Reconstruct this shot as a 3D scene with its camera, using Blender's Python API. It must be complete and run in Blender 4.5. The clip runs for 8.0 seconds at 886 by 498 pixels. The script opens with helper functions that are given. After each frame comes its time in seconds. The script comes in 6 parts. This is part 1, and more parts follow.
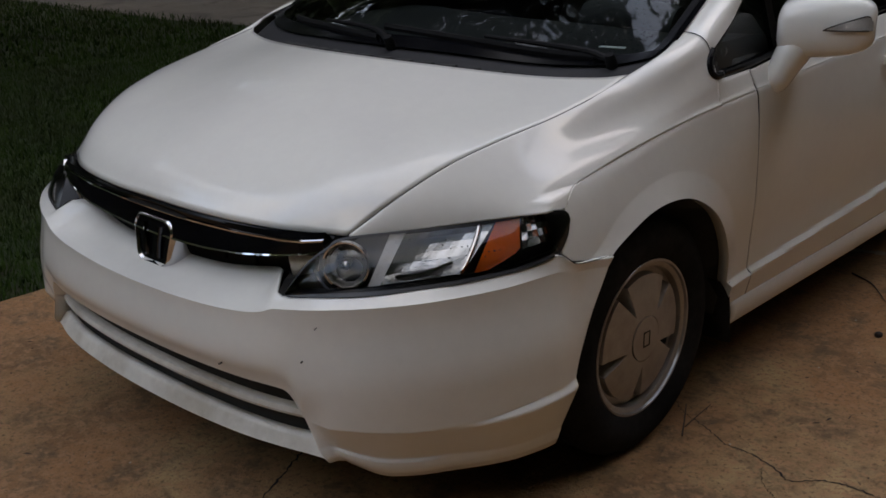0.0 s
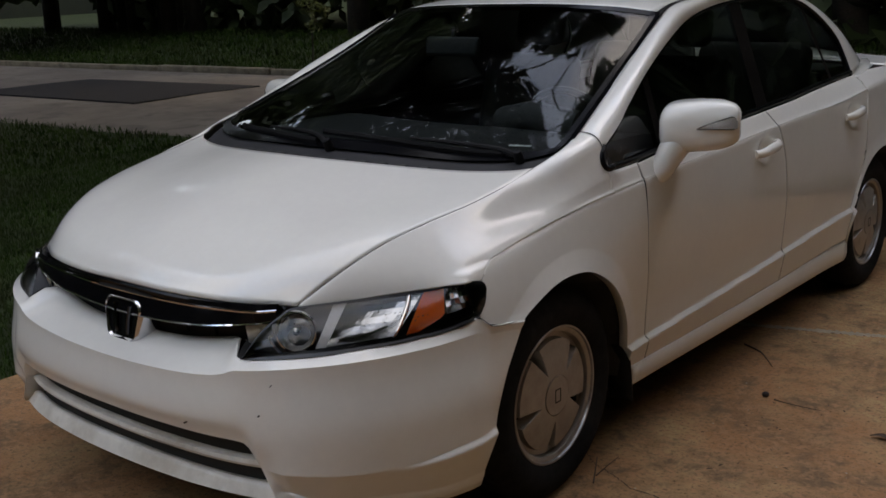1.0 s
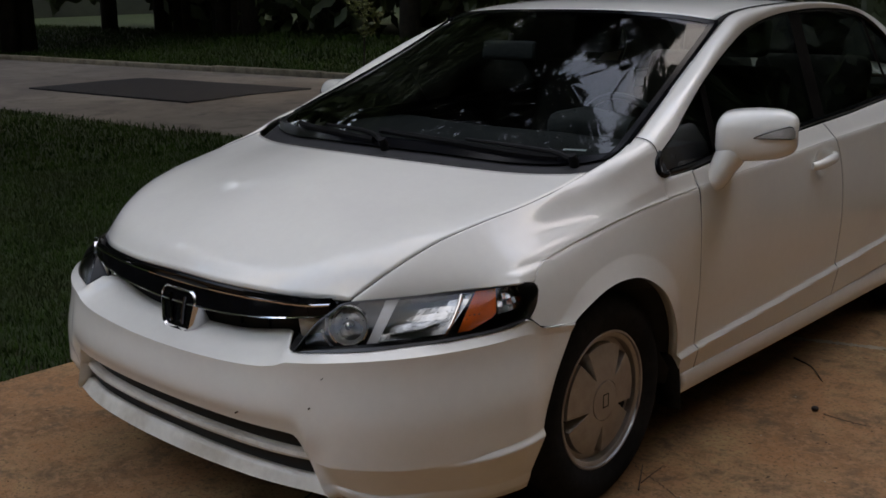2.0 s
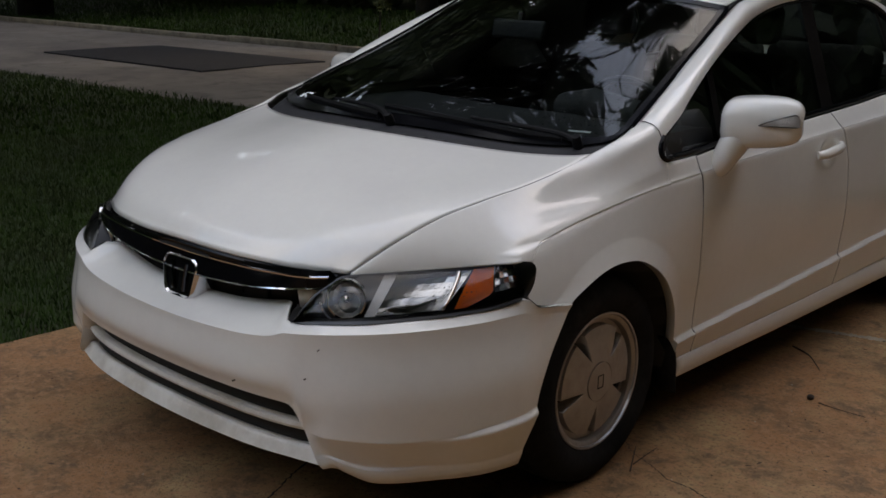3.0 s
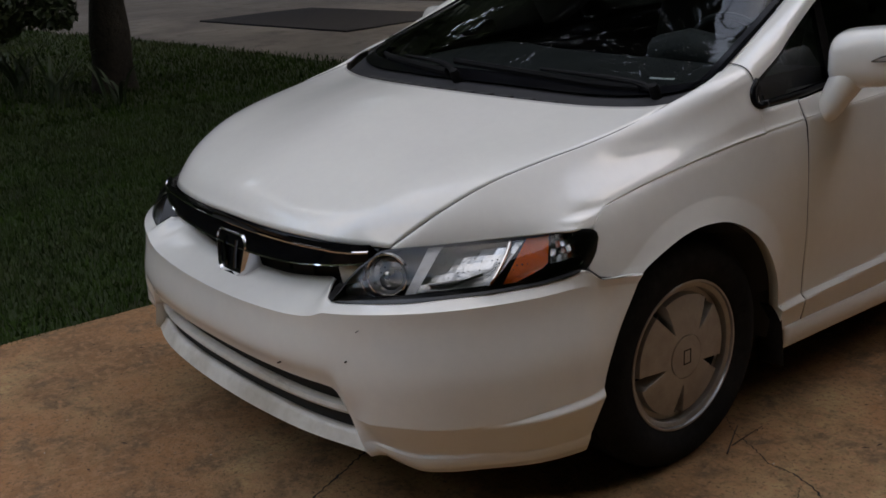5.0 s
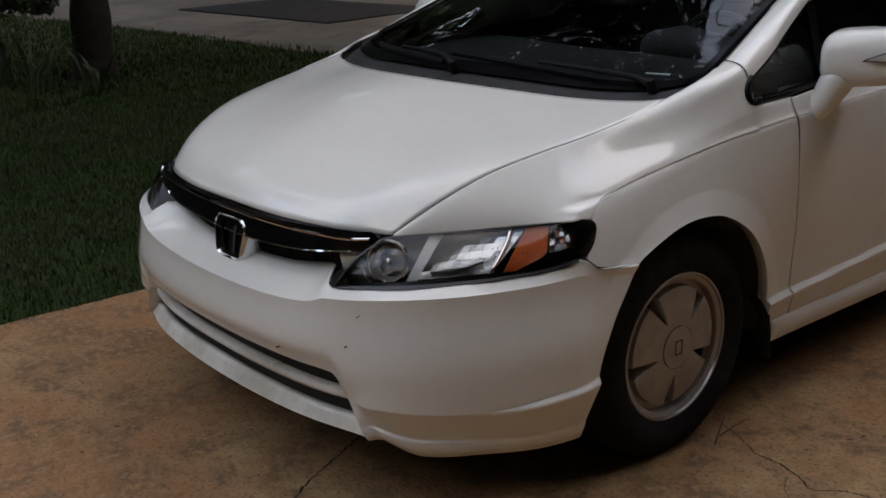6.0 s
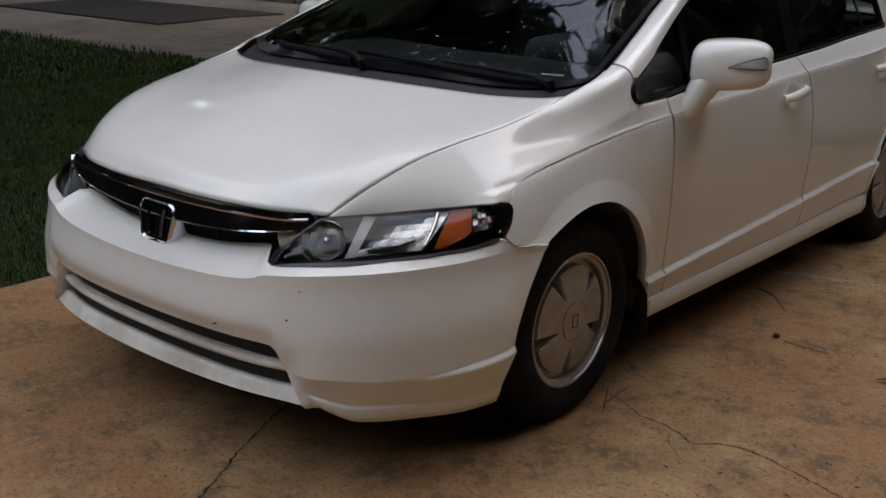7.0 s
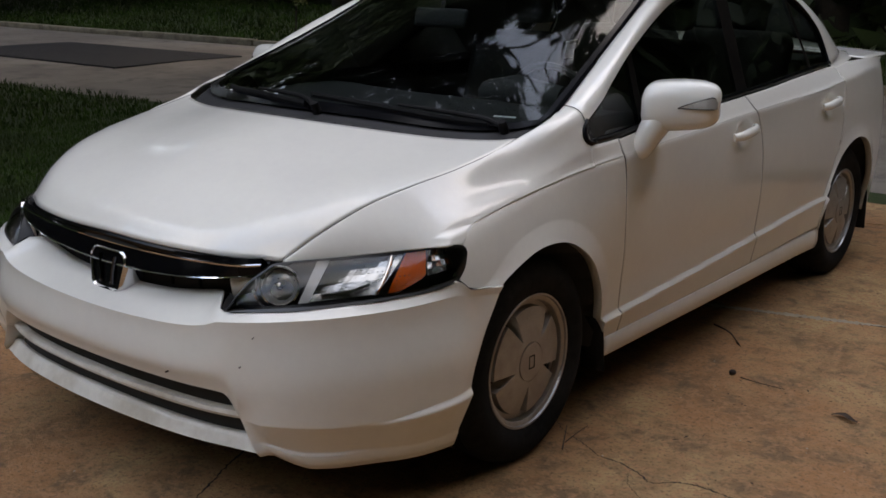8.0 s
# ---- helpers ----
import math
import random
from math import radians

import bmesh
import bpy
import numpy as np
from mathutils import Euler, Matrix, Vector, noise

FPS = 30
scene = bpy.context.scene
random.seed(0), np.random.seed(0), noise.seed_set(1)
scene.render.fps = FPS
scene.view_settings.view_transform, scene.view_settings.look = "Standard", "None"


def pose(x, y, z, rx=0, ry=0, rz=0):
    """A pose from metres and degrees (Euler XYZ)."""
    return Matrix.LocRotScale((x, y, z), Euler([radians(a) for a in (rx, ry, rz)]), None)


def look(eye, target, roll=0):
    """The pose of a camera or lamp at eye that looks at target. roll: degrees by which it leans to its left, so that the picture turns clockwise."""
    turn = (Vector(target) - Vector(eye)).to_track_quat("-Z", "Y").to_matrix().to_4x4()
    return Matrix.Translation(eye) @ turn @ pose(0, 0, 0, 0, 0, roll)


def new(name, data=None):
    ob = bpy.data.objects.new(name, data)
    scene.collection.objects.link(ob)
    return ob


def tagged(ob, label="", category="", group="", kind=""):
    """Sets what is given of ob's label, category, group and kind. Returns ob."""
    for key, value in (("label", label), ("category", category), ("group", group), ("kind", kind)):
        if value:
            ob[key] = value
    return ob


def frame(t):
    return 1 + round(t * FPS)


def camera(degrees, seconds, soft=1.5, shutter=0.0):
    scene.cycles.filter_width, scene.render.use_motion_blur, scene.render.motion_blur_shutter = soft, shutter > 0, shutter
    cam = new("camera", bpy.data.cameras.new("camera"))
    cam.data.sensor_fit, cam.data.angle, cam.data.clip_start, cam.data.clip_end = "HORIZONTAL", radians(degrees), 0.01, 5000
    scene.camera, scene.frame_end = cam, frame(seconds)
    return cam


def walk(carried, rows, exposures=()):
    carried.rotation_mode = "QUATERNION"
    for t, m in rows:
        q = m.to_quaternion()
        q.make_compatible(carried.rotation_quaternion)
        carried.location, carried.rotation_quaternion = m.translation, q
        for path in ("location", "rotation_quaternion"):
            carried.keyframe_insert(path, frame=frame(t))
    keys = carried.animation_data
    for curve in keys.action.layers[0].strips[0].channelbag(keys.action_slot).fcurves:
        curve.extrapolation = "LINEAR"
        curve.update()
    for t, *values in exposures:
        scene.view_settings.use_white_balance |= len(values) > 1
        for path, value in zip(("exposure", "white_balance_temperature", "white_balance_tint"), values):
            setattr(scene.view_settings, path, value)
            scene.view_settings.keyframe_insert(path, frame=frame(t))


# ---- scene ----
cam = camera(45.08, 8.0, soft=1.6)
# seconds, eye, target, roll
PATH = [
    (0, (2.179, -2.125, 1.442), (0.88, -0.762, 0.77), -1.5),
    (0.5, (2.304, -2.307, 1.488), (1.062, -0.858, 0.891), -0.1),
    (1, (2.449, -2.429, 1.479), (1.212, -0.934, 0.995), -1.7),
    (1.2, (2.435, -2.412, 1.461), (1.138, -0.968, 0.978), -1.9),
    (2.3, (2.444, -2.479, 1.465), (1.143, -1.035, 0.994), 0.7),
    (2.5, (2.445, -2.484, 1.468), (1.13, -1.057, 0.985), 1.9),
    (3, (2.475, -2.456, 1.466), (1.167, -1.031, 0.956), 1.3),
    (3.5, (2.463, -2.3, 1.464), (1.1, -0.945, 0.91), -1.4),
    (4, (2.488, -2.096, 1.459), (1.015, -0.87, 0.887), -2.7),
    (4.5, (2.511, -2.072, 1.45), (1.001, -0.903, 0.858), -3.1),
    (6, (2.496, -2.148, 1.44), (1.021, -0.94, 0.836), -1.6),
    (6.5, (2.479, -2.312, 1.443), (1.128, -0.95, 0.879), -0.5),
    (7, (2.465, -2.516, 1.437), (1.23, -1.057, 0.849), 1.3),
    (7.5, (2.469, -2.552, 1.449), (1.178, -1.128, 0.898), 1.8),
    (8, (2.476, -2.498, 1.447), (1.282, -0.979, 0.93), 1.0),
]
walk(cam, [(t, look(eye, target, roll)) for t, eye, target, roll in PATH],
     exposures=[(t, stops, 8000, 18) for t, stops in ((0.0, 3.18), (1.0, 3.38), (4.5, 3.30), (6.5, 3.38), (7.2, 3.63), (8.0, 3.65))])

# ---- daylight: a low sun behind the trees across the road, broken cloud overhead ----
SUN_AZ = (0.255, 0.95)          # towards the sun, in plan
SUN_EL = radians(14.5)
world = bpy.data.worlds.new("sky")
world.use_nodes = True
scene.world = world
wn = world.node_tree
sky = wn.nodes.new("ShaderNodeTexSky")
sky.sky_type = "NISHITA"
sky.sun_disc = False
sky.sun_elevation = SUN_EL
sky.sun_rotation = math.atan2(SUN_AZ[0], SUN_AZ[1])
sky.air_density = 1.0
sky.dust_density = 3.2
# broken white cloud over the blue
where = wn.nodes.new("ShaderNodeTexCoord")
billow = wn.nodes.new("ShaderNodeTexNoise")
billow.inputs["Scale"].default_value, billow.inputs["Detail"].default_value, billow.inputs["Roughness"].default_value = 3.2, 7.0, 0.55
cover = wn.nodes.new("ShaderNodeMapRange")
cover.inputs["From Min"].default_value, cover.inputs["From Max"].default_value = 0.44, 0.67
grey = wn.nodes.new("ShaderNodeRGBToBW")
white = wn.nodes.new("ShaderNodeMix")
white.data_type, white.blend_type = "RGBA", "MULTIPLY"
white.inputs["Factor"].default_value = 1.0
white.inputs["B"].default_value = (1.68, 1.74, 1.80, 1)
over = wn.nodes.new("ShaderNodeMix")
over.data_type = "RGBA"
shift = wn.nodes.new("ShaderNodeVectorMath")
shift.inputs[1].default_value = (3.7, 1.3, 5.1)
wn.links.new(where.outputs["Generated"], shift.inputs[0])
wn.links.new(shift.outputs[0], billow.inputs["Vector"])
wn.links.new(billow.outputs["Fac"], cover.inputs["Value"])
wn.links.new(sky.outputs[0], grey.inputs[0])
wn.links.new(grey.outputs[0], white.inputs["A"])
wn.links.new(cover.outputs["Result"], over.inputs["Factor"])
wn.links.new(sky.outputs[0], over.inputs["A"])
wn.links.new(white.outputs["Result"], over.inputs["B"])
wn.links.new(over.outputs["Result"], wn.nodes["Background"].inputs[0])
wn.nodes["Background"].inputs[1].default_value = 0.15
sun_data = bpy.data.lights.new("sun", "SUN")
sun_data.energy = 0.16
sun_data.angle = radians(0.5)
sun_data.color = (1.0, 0.86, 0.66)
sun = new("sun", sun_data)
sun.matrix_world = look((0, 0, 30), (-SUN_AZ[0] * 20, -SUN_AZ[1] * 20, 30 - 20 * math.tan(SUN_EL)))

# ---- materials ----
def material(name, colour, rough=0.5, metal=0.0, coat=0.0, spec=0.5, vary=0.0, scale=8.0, bump=0.0, bump_scale=60.0,
             second=None, mix_scale=3.0, rough_vary=0.0):
    """Principled surface with colour variation at two scales and fine relief, in object metres."""
    m = bpy.data.materials.new(name)
    m.use_nodes = True
    t = m.node_tree
    b = t.nodes["Principled BSDF"]
    b.inputs["Base Color"].default_value = (*colour, 1)
    b.inputs["Roughness"].default_value = rough
    b.inputs["Metallic"].default_value = metal
    b.inputs["Specular IOR Level"].default_value = spec
    b.inputs["Coat Weight"].default_value = coat
    b.inputs["Coat Roughness"].default_value = 0.03
    where = t.nodes.new("ShaderNodeTexCoord")
    def noise_node(s, detail=6.0, roughness=0.6):
        n = t.nodes.new("ShaderNodeTexNoise")
        n.inputs["Scale"].default_value = s
        n.inputs["Detail"].default_value = detail
        n.inputs["Roughness"].default_value = roughness
        t.links.new(where.outputs["Object"], n.inputs["Vector"])
        return n
    if vary or second:
        base = (*colour, 1)
        col = t.nodes.new("ShaderNodeMix")
        col.data_type = "RGBA"
        col.inputs["A"].default_value = base
        col.inputs["B"].default_value = (*(second or [c * 0.6 for c in colour]), 1)
        big = noise_node(mix_scale)
        ramp = t.nodes.new("ShaderNodeMapRange")
        ramp.inputs["From Min"].default_value, ramp.inputs["From Max"].default_value = 0.4, 0.65
        t.links.new(big.outputs["Fac"], ramp.inputs["Value"])
        t.links.new(ramp.outputs["Result"], col.inputs["Factor"])
        fine = noise_node(scale, 8.0, 0.7)
        hsv = t.nodes.new("ShaderNodeHueSaturation")
        val = t.nodes.new("ShaderNodeMapRange")
        val.inputs["From Min"].default_value, val.inputs["From Max"].default_value = 0.3, 0.7
        val.inputs["To Min"].default_value, val.inputs["To Max"].default_value = 1 - vary, 1 + vary
        t.links.new(fine.outputs["Fac"], val.inputs["Value"])
        t.links.new(val.outputs["Result"], hsv.inputs["Value"])
        t.links.new(col.outputs["Result"], hsv.inputs["Color"])
        t.links.new(hsv.outputs["Color"], b.inputs["Base Color"])
    if rough_vary:
        rn = noise_node(scale * 0.5)
        rr = t.nodes.new("ShaderNodeMapRange")
        rr.inputs["To Min"].default_value, rr.inputs["To Max"].default_value = max(0.02, rough - rough_vary), rough + rough_vary
        t.links.new(rn.outputs["Fac"], rr.inputs["Value"])
        t.links.new(rr.outputs["Result"], b.inputs["Roughness"])
    if bump:
        bn = noise_node(bump_scale, 8.0, 0.65)
        bp = t.nodes.new("ShaderNodeBump")
        bp.inputs["Strength"].default_value = 1.0
        bp.inputs["Distance"].default_value = bump
        t.links.new(bn.outputs["Fac"], bp.inputs["Height"])
        t.links.new(bp.outputs["Normal"], b.inputs["Normal"])
    return m


def glass(name, tint, gloss_rough=0.0, ior=1.5):
    """Thin pane: light goes straight through, tinted; Fresnel sets how much it mirrors."""
    m = bpy.data.materials.new(name)
    m.use_nodes = True
    t = m.node_tree
    t.nodes.clear()
    out = t.nodes.new("ShaderNodeOutputMaterial")
    mix = t.nodes.new("ShaderNodeMixShader")
    clear = t.nodes.new("ShaderNodeBsdfTransparent")
    clear.inputs[0].default_value = (*tint, 1)
    shine = t.nodes.new("ShaderNodeBsdfGlossy")
    shine.inputs["Roughness"].default_value = gloss_rough
    fres = t.nodes.new("ShaderNodeFresnel")
    fres.inputs[0].default_value = ior
    t.links.new(fres.outputs[0], mix.inputs[0])
    t.links.new(clear.outputs[0], mix.inputs[1])
    t.links.new(shine.outputs[0], mix.inputs[2])
    t.links.new(mix.outputs[0], out.inputs[0])
    return m


PAINT = material("pearl_white_paint", (0.80, 0.785, 0.725), 0.42, coat=1.0, vary=0.02, scale=30, second=(0.77, 0.75, 0.70), mix_scale=2.5)
PAINT.node_tree.nodes["Principled BSDF"].inputs["Coat Roughness"].default_value = 0.08
DIRTY = material("dusty_white_paint", (0.70, 0.67, 0.60), 0.5, coat=0.3, vary=0.08, scale=25, second=(0.50, 0.45, 0.37), mix_scale=6)
GAP = material("dark_gap", (0.02, 0.02, 0.02), 0.9)
RUBBER = material("black_rubber", (0.02, 0.02, 0.02), 0.85, spec=0.06, vary=0.25, scale=40, bump=0.0006, bump_scale=300)
TRIM = material("black_trim_plastic", (0.012, 0.012, 0.013), 0.6, spec=0.12, vary=0.2, scale=60, bump=0.0002, bump_scale=500)
MATTE = material("matt_black_film", (0.012, 0.011, 0.010), 0.9, vary=0.2, scale=60)
MATTE.node_tree.nodes["Principled BSDF"].inputs["IOR"].default_value = 1.0
GLOSS = material("gloss_black_plastic", (0.004, 0.004, 0.005), 0.16, spec=0.14)
COWL = material("grey_cowl_plastic", (0.013, 0.013, 0.015), 0.7, vary=0.2, scale=40, bump=0.0003, bump_scale=400)
CHROME = material("chrome", (0.62, 0.62, 0.64), 0.06, metal=1.0)
DARKCHROME = material("smoked_chrome", (0.06, 0.066, 0.078), 0.08, metal=1.0)
BEZEL = material("headlight_bezel_black", (0.012, 0.012, 0.014), 0.3)
REFLECTOR = material("headlight_reflector", (0.62, 0.62, 0.60), 0.16, metal=1.0, bump=0.0012, bump_scale=110)
BOWL = material("round_reflector", (0.80, 0.75, 0.68), 0.28, metal=1.0, bump=0.0008, bump_scale=30)
REFLECTOR_GREY = material("grey_indicator_reflector", (0.55, 0.52, 0.49), 0.25, metal=0.5, bump=0.003, bump_scale=70)
AMBER = material("amber_lens", (1.0, 0.17, 0.01), 0.15, coat=1.0, bump=0.002, bump_scale=90)
SILVER = material("silver_wheel_paint", (0.40, 0.375, 0.34), 0.38, metal=0.55, vary=0.08, scale=30, second=(0.33, 0.30, 0.27), mix_scale=12)
RIM = material("bare_wheel_lip", (0.42, 0.42, 0.43), 0.3, metal=0.9, vary=0.1, scale=30)
SEAT = material("grey_seat_fabric", (0.055, 0.052, 0.048), 0.95, vary=0.15, scale=80, bump=0.0005, bump_scale=700)
DASH = material("dark_dashboard_plastic", (0.02, 0.02, 0.021), 0.7, vary=0.15, scale=50, bump=0.0003, bump_scale=600)
PAPER = material("white_paper", (0.8, 0.8, 0.8), 0.7, vary=0.03, scale=20)
WINDSHIELD = glass("windshield_glass", (0.62, 0.68, 0.66), 0.02, 1.36)
WINDOW = glass("side_window_glass", (0.45, 0.50, 0.47))
LENS = glass("clear_lens_plastic", (0.88, 0.89, 0.90), ior=1.45)

# ---- shaping tools ----
def curve(pts, n):
    """n points, evenly spaced along a smooth curve through pts."""
    c = np.array(pts, float)
    if len(c) > 2:
        p = np.vstack([2 * c[0] - c[1], c, 2 * c[-1] - c[-2]])
        u = np.linspace(0, len(c) - 1 - 1e-9, 30 * len(c))
        i = u.astype(int)
        s = (u - i)[:, None]
        a, b, d, e = p[i], p[i + 1], p[i + 2], p[i + 3]
        c = 0.5 * (2 * b + (d - a) * s + (2 * a - 5 * b + 4 * d - e) * s**2 + (3 * b - 3 * d + e - a) * s**3)
    return resample(c, n)


def half_curve(pts, n):
    """The left half of a smooth curve that crosses the middle plane squarely; the first point lies on x = 0."""
    flipped = [(-p[0], *p[1:]) for p in pts[:0:-1]]
    c = curve(flipped + list(pts), 80 * len(pts))
    return resample(np.vstack([np.array(pts[0], float)[None], c[c[:, 0] > 0.004]]), n)


def resample(c, n):
    length = np.r_[0, np.cumsum(np.linalg.norm(np.diff(c, axis=0), axis=1))]
    at = np.linspace(0, length[-1], n)
    return np.stack([np.interp(at, length, c[:, k]) for k in range(c.shape[1])], 1)


def smooth_table(xs, ys):
    """A smooth function through the knots (monotone between them)."""
    xs, ys = np.array(xs, float), np.array(ys, float)
    h, d = np.diff(xs), np.diff(ys) / np.diff(xs)
    m = np.r_[d[0], [0 if a * b <= 0 else 2 * a * b / (a + b) for a, b in zip(d, d[1:])], d[-1]]

    def f(x):
        x = np.clip(np.asarray(x, float), xs[0], xs[-1])
        i = np.clip(np.searchsorted(xs, x) - 1, 0, len(h) - 1)
        t = (x - xs[i]) / h[i]
        return (ys[i] * (1 + 2 * t) * (1 - t) ** 2 + m[i] * h[i] * t * (1 - t) ** 2
                + ys[i + 1] * t * t * (3 - 2 * t) + m[i + 1] * h[i] * t * t * (t - 1))
    return f


def step(x):
    x = np.clip(x, 0, 1)
    return x * x * (3 - 2 * x)


def coons(c0, c1, d0, d1, wu=None, wv=None):
    """A sheet between four edge curves: c0 and c1 run along u (at v = 0 and 1), d0 and d1 along v (at u = 0 and 1)."""
    u, v = np.linspace(0, 1, len(c0)), np.linspace(0, 1, len(d0))[:, None, None]
    a = (wu(u) if wu else u)[None, :, None]
    v = wv(v) if wv else v
    d0, d1 = d0[:, None], d1[:, None]
    ruled = (1 - v) * c0[None] + v * c1[None]
    side = (1 - a) * d0 + a * d1
    corner = (1 - v) * ((1 - a) * c0[0] + a * c0[-1]) + v * ((1 - a) * c1[0] + a * c1[-1])
    return ruled + side - corner


class Shape:
    """Gathers sheets, tubes and solids into one mesh."""

    def __init__(self):
        self.v, self.f, self.creases = [], [], set()

    def raw(self, verts, faces):
        k = len(self.v)
        self.v += [tuple(map(float, p)) for p in verts]
        self.f += [tuple(i + k for i in face) for face in faces]
        return self

    def sheet(self, p, out=None, wrap=False):
        m, n = p.shape[:2]
        faces = [(i * n + j, i * n + (j + 1) % n, (i + 1) * n + (j + 1) % n, (i + 1) * n + j)
                 for i in range(m - 1) for j in range(n if wrap else n - 1)]
        if out is not None:
            nor = np.cross(p[:-1, 1:] - p[:-1, :-1], p[1:, :-1] - p[:-1, :-1]).reshape(-1, 3).sum(0)
            if nor @ np.array(out) < 0:
                faces = [face[::-1] for face in faces]
        return self.raw(p.reshape(-1, 3), faces)

    def tube(self, path, r, sides=10, caps=True, squash=1.0):
        """A round bar along path; r is one radius or one for each point."""
        path = np.array(path, float)
        tan = np.gradient(path, axis=0)
        tan /= np.linalg.norm(tan, axis=1)[:, None] + 1e-12
        rr = np.broadcast_to(r, len(path))
        up = np.array([0, 0, 1.0]) if abs(tan[0][2]) < 0.9 else np.array([1.0, 0, 0])
        rings = []
        for p, t, q in zip(path, tan, rr):
            side = np.cross(t, up)
            side /= np.linalg.norm(side)
            up = np.cross(side, t)
            a = np.linspace(0, 2 * np.pi, sides, endpoint=False)
            rings.append(p + q * (np.cos(a)[:, None] * side + squash * np.sin(a)[:, None] * up))
        k = len(self.v)
        self.sheet(np.array(rings), wrap=True)
        if caps:
            self.f += [tuple(k + j for j in range(sides))[::-1], tuple(k + (len(path) - 1) * sides + j for j in range(sides))]
        return self

    def box(self, a, b, bevel=0.0, m=None):
        bm = bmesh.new()
        bmesh.ops.create_cube(bm, size=1)
        for v in bm.verts:
            v.co = Vector([(p + q) / 2 + c * (q - p) for p, q, c in zip(a, b, v.co)])
        if bevel:
            bmesh.ops.bevel(bm, geom=bm.edges[:], offset=bevel, segments=3, profile=0.5, affect="EDGES")
        if m is not None:
            bm.transform(m)
        bm.verts.index_update()
        self.raw([v.co for v in bm.verts], [[v.index for v in face.verts] for face in bm.faces])
        bm.free()
        return self

    def lathe(self, profile, centre, axis, sides=48):
        """Turns a profile of (radius, along the axis) round an axis."""
        axis = np.array(axis, float) / np.linalg.norm(axis)
        a = np.cross(axis, (0, 0, 1)) if abs(axis[2]) < 0.9 else np.cross(axis, (1, 0, 0))
        a /= np.linalg.norm(a)
        b = np.cross(axis, a)
        w = np.linspace(0, 2 * np.pi, sides, endpoint=False)[:, None]
        ring = np.cos(w) * a + np.sin(w) * b
        return self.sheet(np.array([np.array(centre) + r * ring + h * axis for r, h in profile]), wrap=True)

    def crease(self, pts):
        """Edges along these points stay sharp, here and mirrored."""
        for p in np.reshape(pts, (-1, 3)):
            self.creases |= {tuple(np.round(p, 4) + 0.0), tuple(np.round(p * np.array([-1, 1, 1]), 4) + 0.0)}
        return self

    def mirrored(self):
        k = len(self.v)
        self.v += [(-x, y, z) for x, y, z in self.v]
        self.f += [tuple(i + k for i in face)[::-1] for face in self.f]
        return self

    def mesh(self, name, mat, angle=35, weld=0.0004, thick=0.0):
        me = bpy.data.meshes.new(name)
        bm = bmesh.new()
        vs = [bm.verts.new(p) for p in self.v]
        for face in self.f:
            try:
                bm.faces.new([vs[i] for i in face])
            except ValueError:
                pass
        if weld:
            bmesh.ops.remove_doubles(bm, verts=bm.verts, dist=weld)
        for e in bm.edges:
            if len(e.link_faces) == 2 and e.calc_face_angle(0) > radians(angle):
                e.smooth = False
            elif self.creases and all(tuple(np.round(np.array(v.co), 4) + 0.0) in self.creases for v in e.verts):
                e.smooth = False
        for face in bm.faces:
            face.smooth = True
        bm.to_mesh(me)
        bm.free()
        me.materials.append(mat)
        return me


def part(name, shape, mat, parent, label="", angle=35, thick=0.0, weld=0.0004):
    """Links a shape as ONE mesh object under a thing or under a part."""
    ob = new(name, shape.mesh(name, mat, angle, weld))
    if parent is not None:
        ob.parent = parent
        ob.matrix_parent_inverse = parent.matrix_basis.inverted()
    if label:
        tagged(ob, label)
    if thick:
        mod = ob.modifiers.new("thickness", "SOLIDIFY")
        mod.thickness, mod.offset = thick, -1
    return ob


def flip(p):
    return p * np.array([-1.0, 1.0, 1.0])

# ---- the car: x to its left side, y to its rear, front axle at y = 0 ----
car = new("car")
car.location = (0, 0, 0)
tagged(car, "white four-door sedan with dusty lower panels parked on the driveway", "car")

# leading lines of the left half
HOOD_FRONT = [(0, -0.848, 0.730), (0.205, -0.833, 0.724), (0.41, -0.792, 0.720), (0.564, -0.721, 0.718)]
HOOD_SEAM = [(0.564, -0.721, 0.718), (0.619, -0.617, 0.789), (0.661, -0.499, 0.843), (0.696, -0.367, 0.877), (0.724, -0.223, 0.903), (0.738, -0.068, 0.933), (0.738, 0.052, 0.96)]
HOOD_REAR = [(0, -0.195, 0.976), (0.26, -0.150, 0.967), (0.52, -0.055, 0.951), (0.68, 0.010, 0.953), (0.738, 0.052, 0.960)]
HOOD_MID = [(0, -0.848, 0.730), (0, -0.79, 0.788), (0, -0.66, 0.858), (0, -0.48, 0.915), (0, -0.31, 0.955), (0, -0.195, 0.976)]
PLAN = half_curve([(0, -0.925), (0.2, -0.920), (0.4, -0.899), (0.55, -0.858), (0.67, -0.790), (0.77, -0.690), (0.852, -0.548),
              (0.890, -0.41), (0.895, -0.30), (0.893, -0.2)], 400)
TIP = (0.866, -0.336, 0.724)    # outer end of the headlight

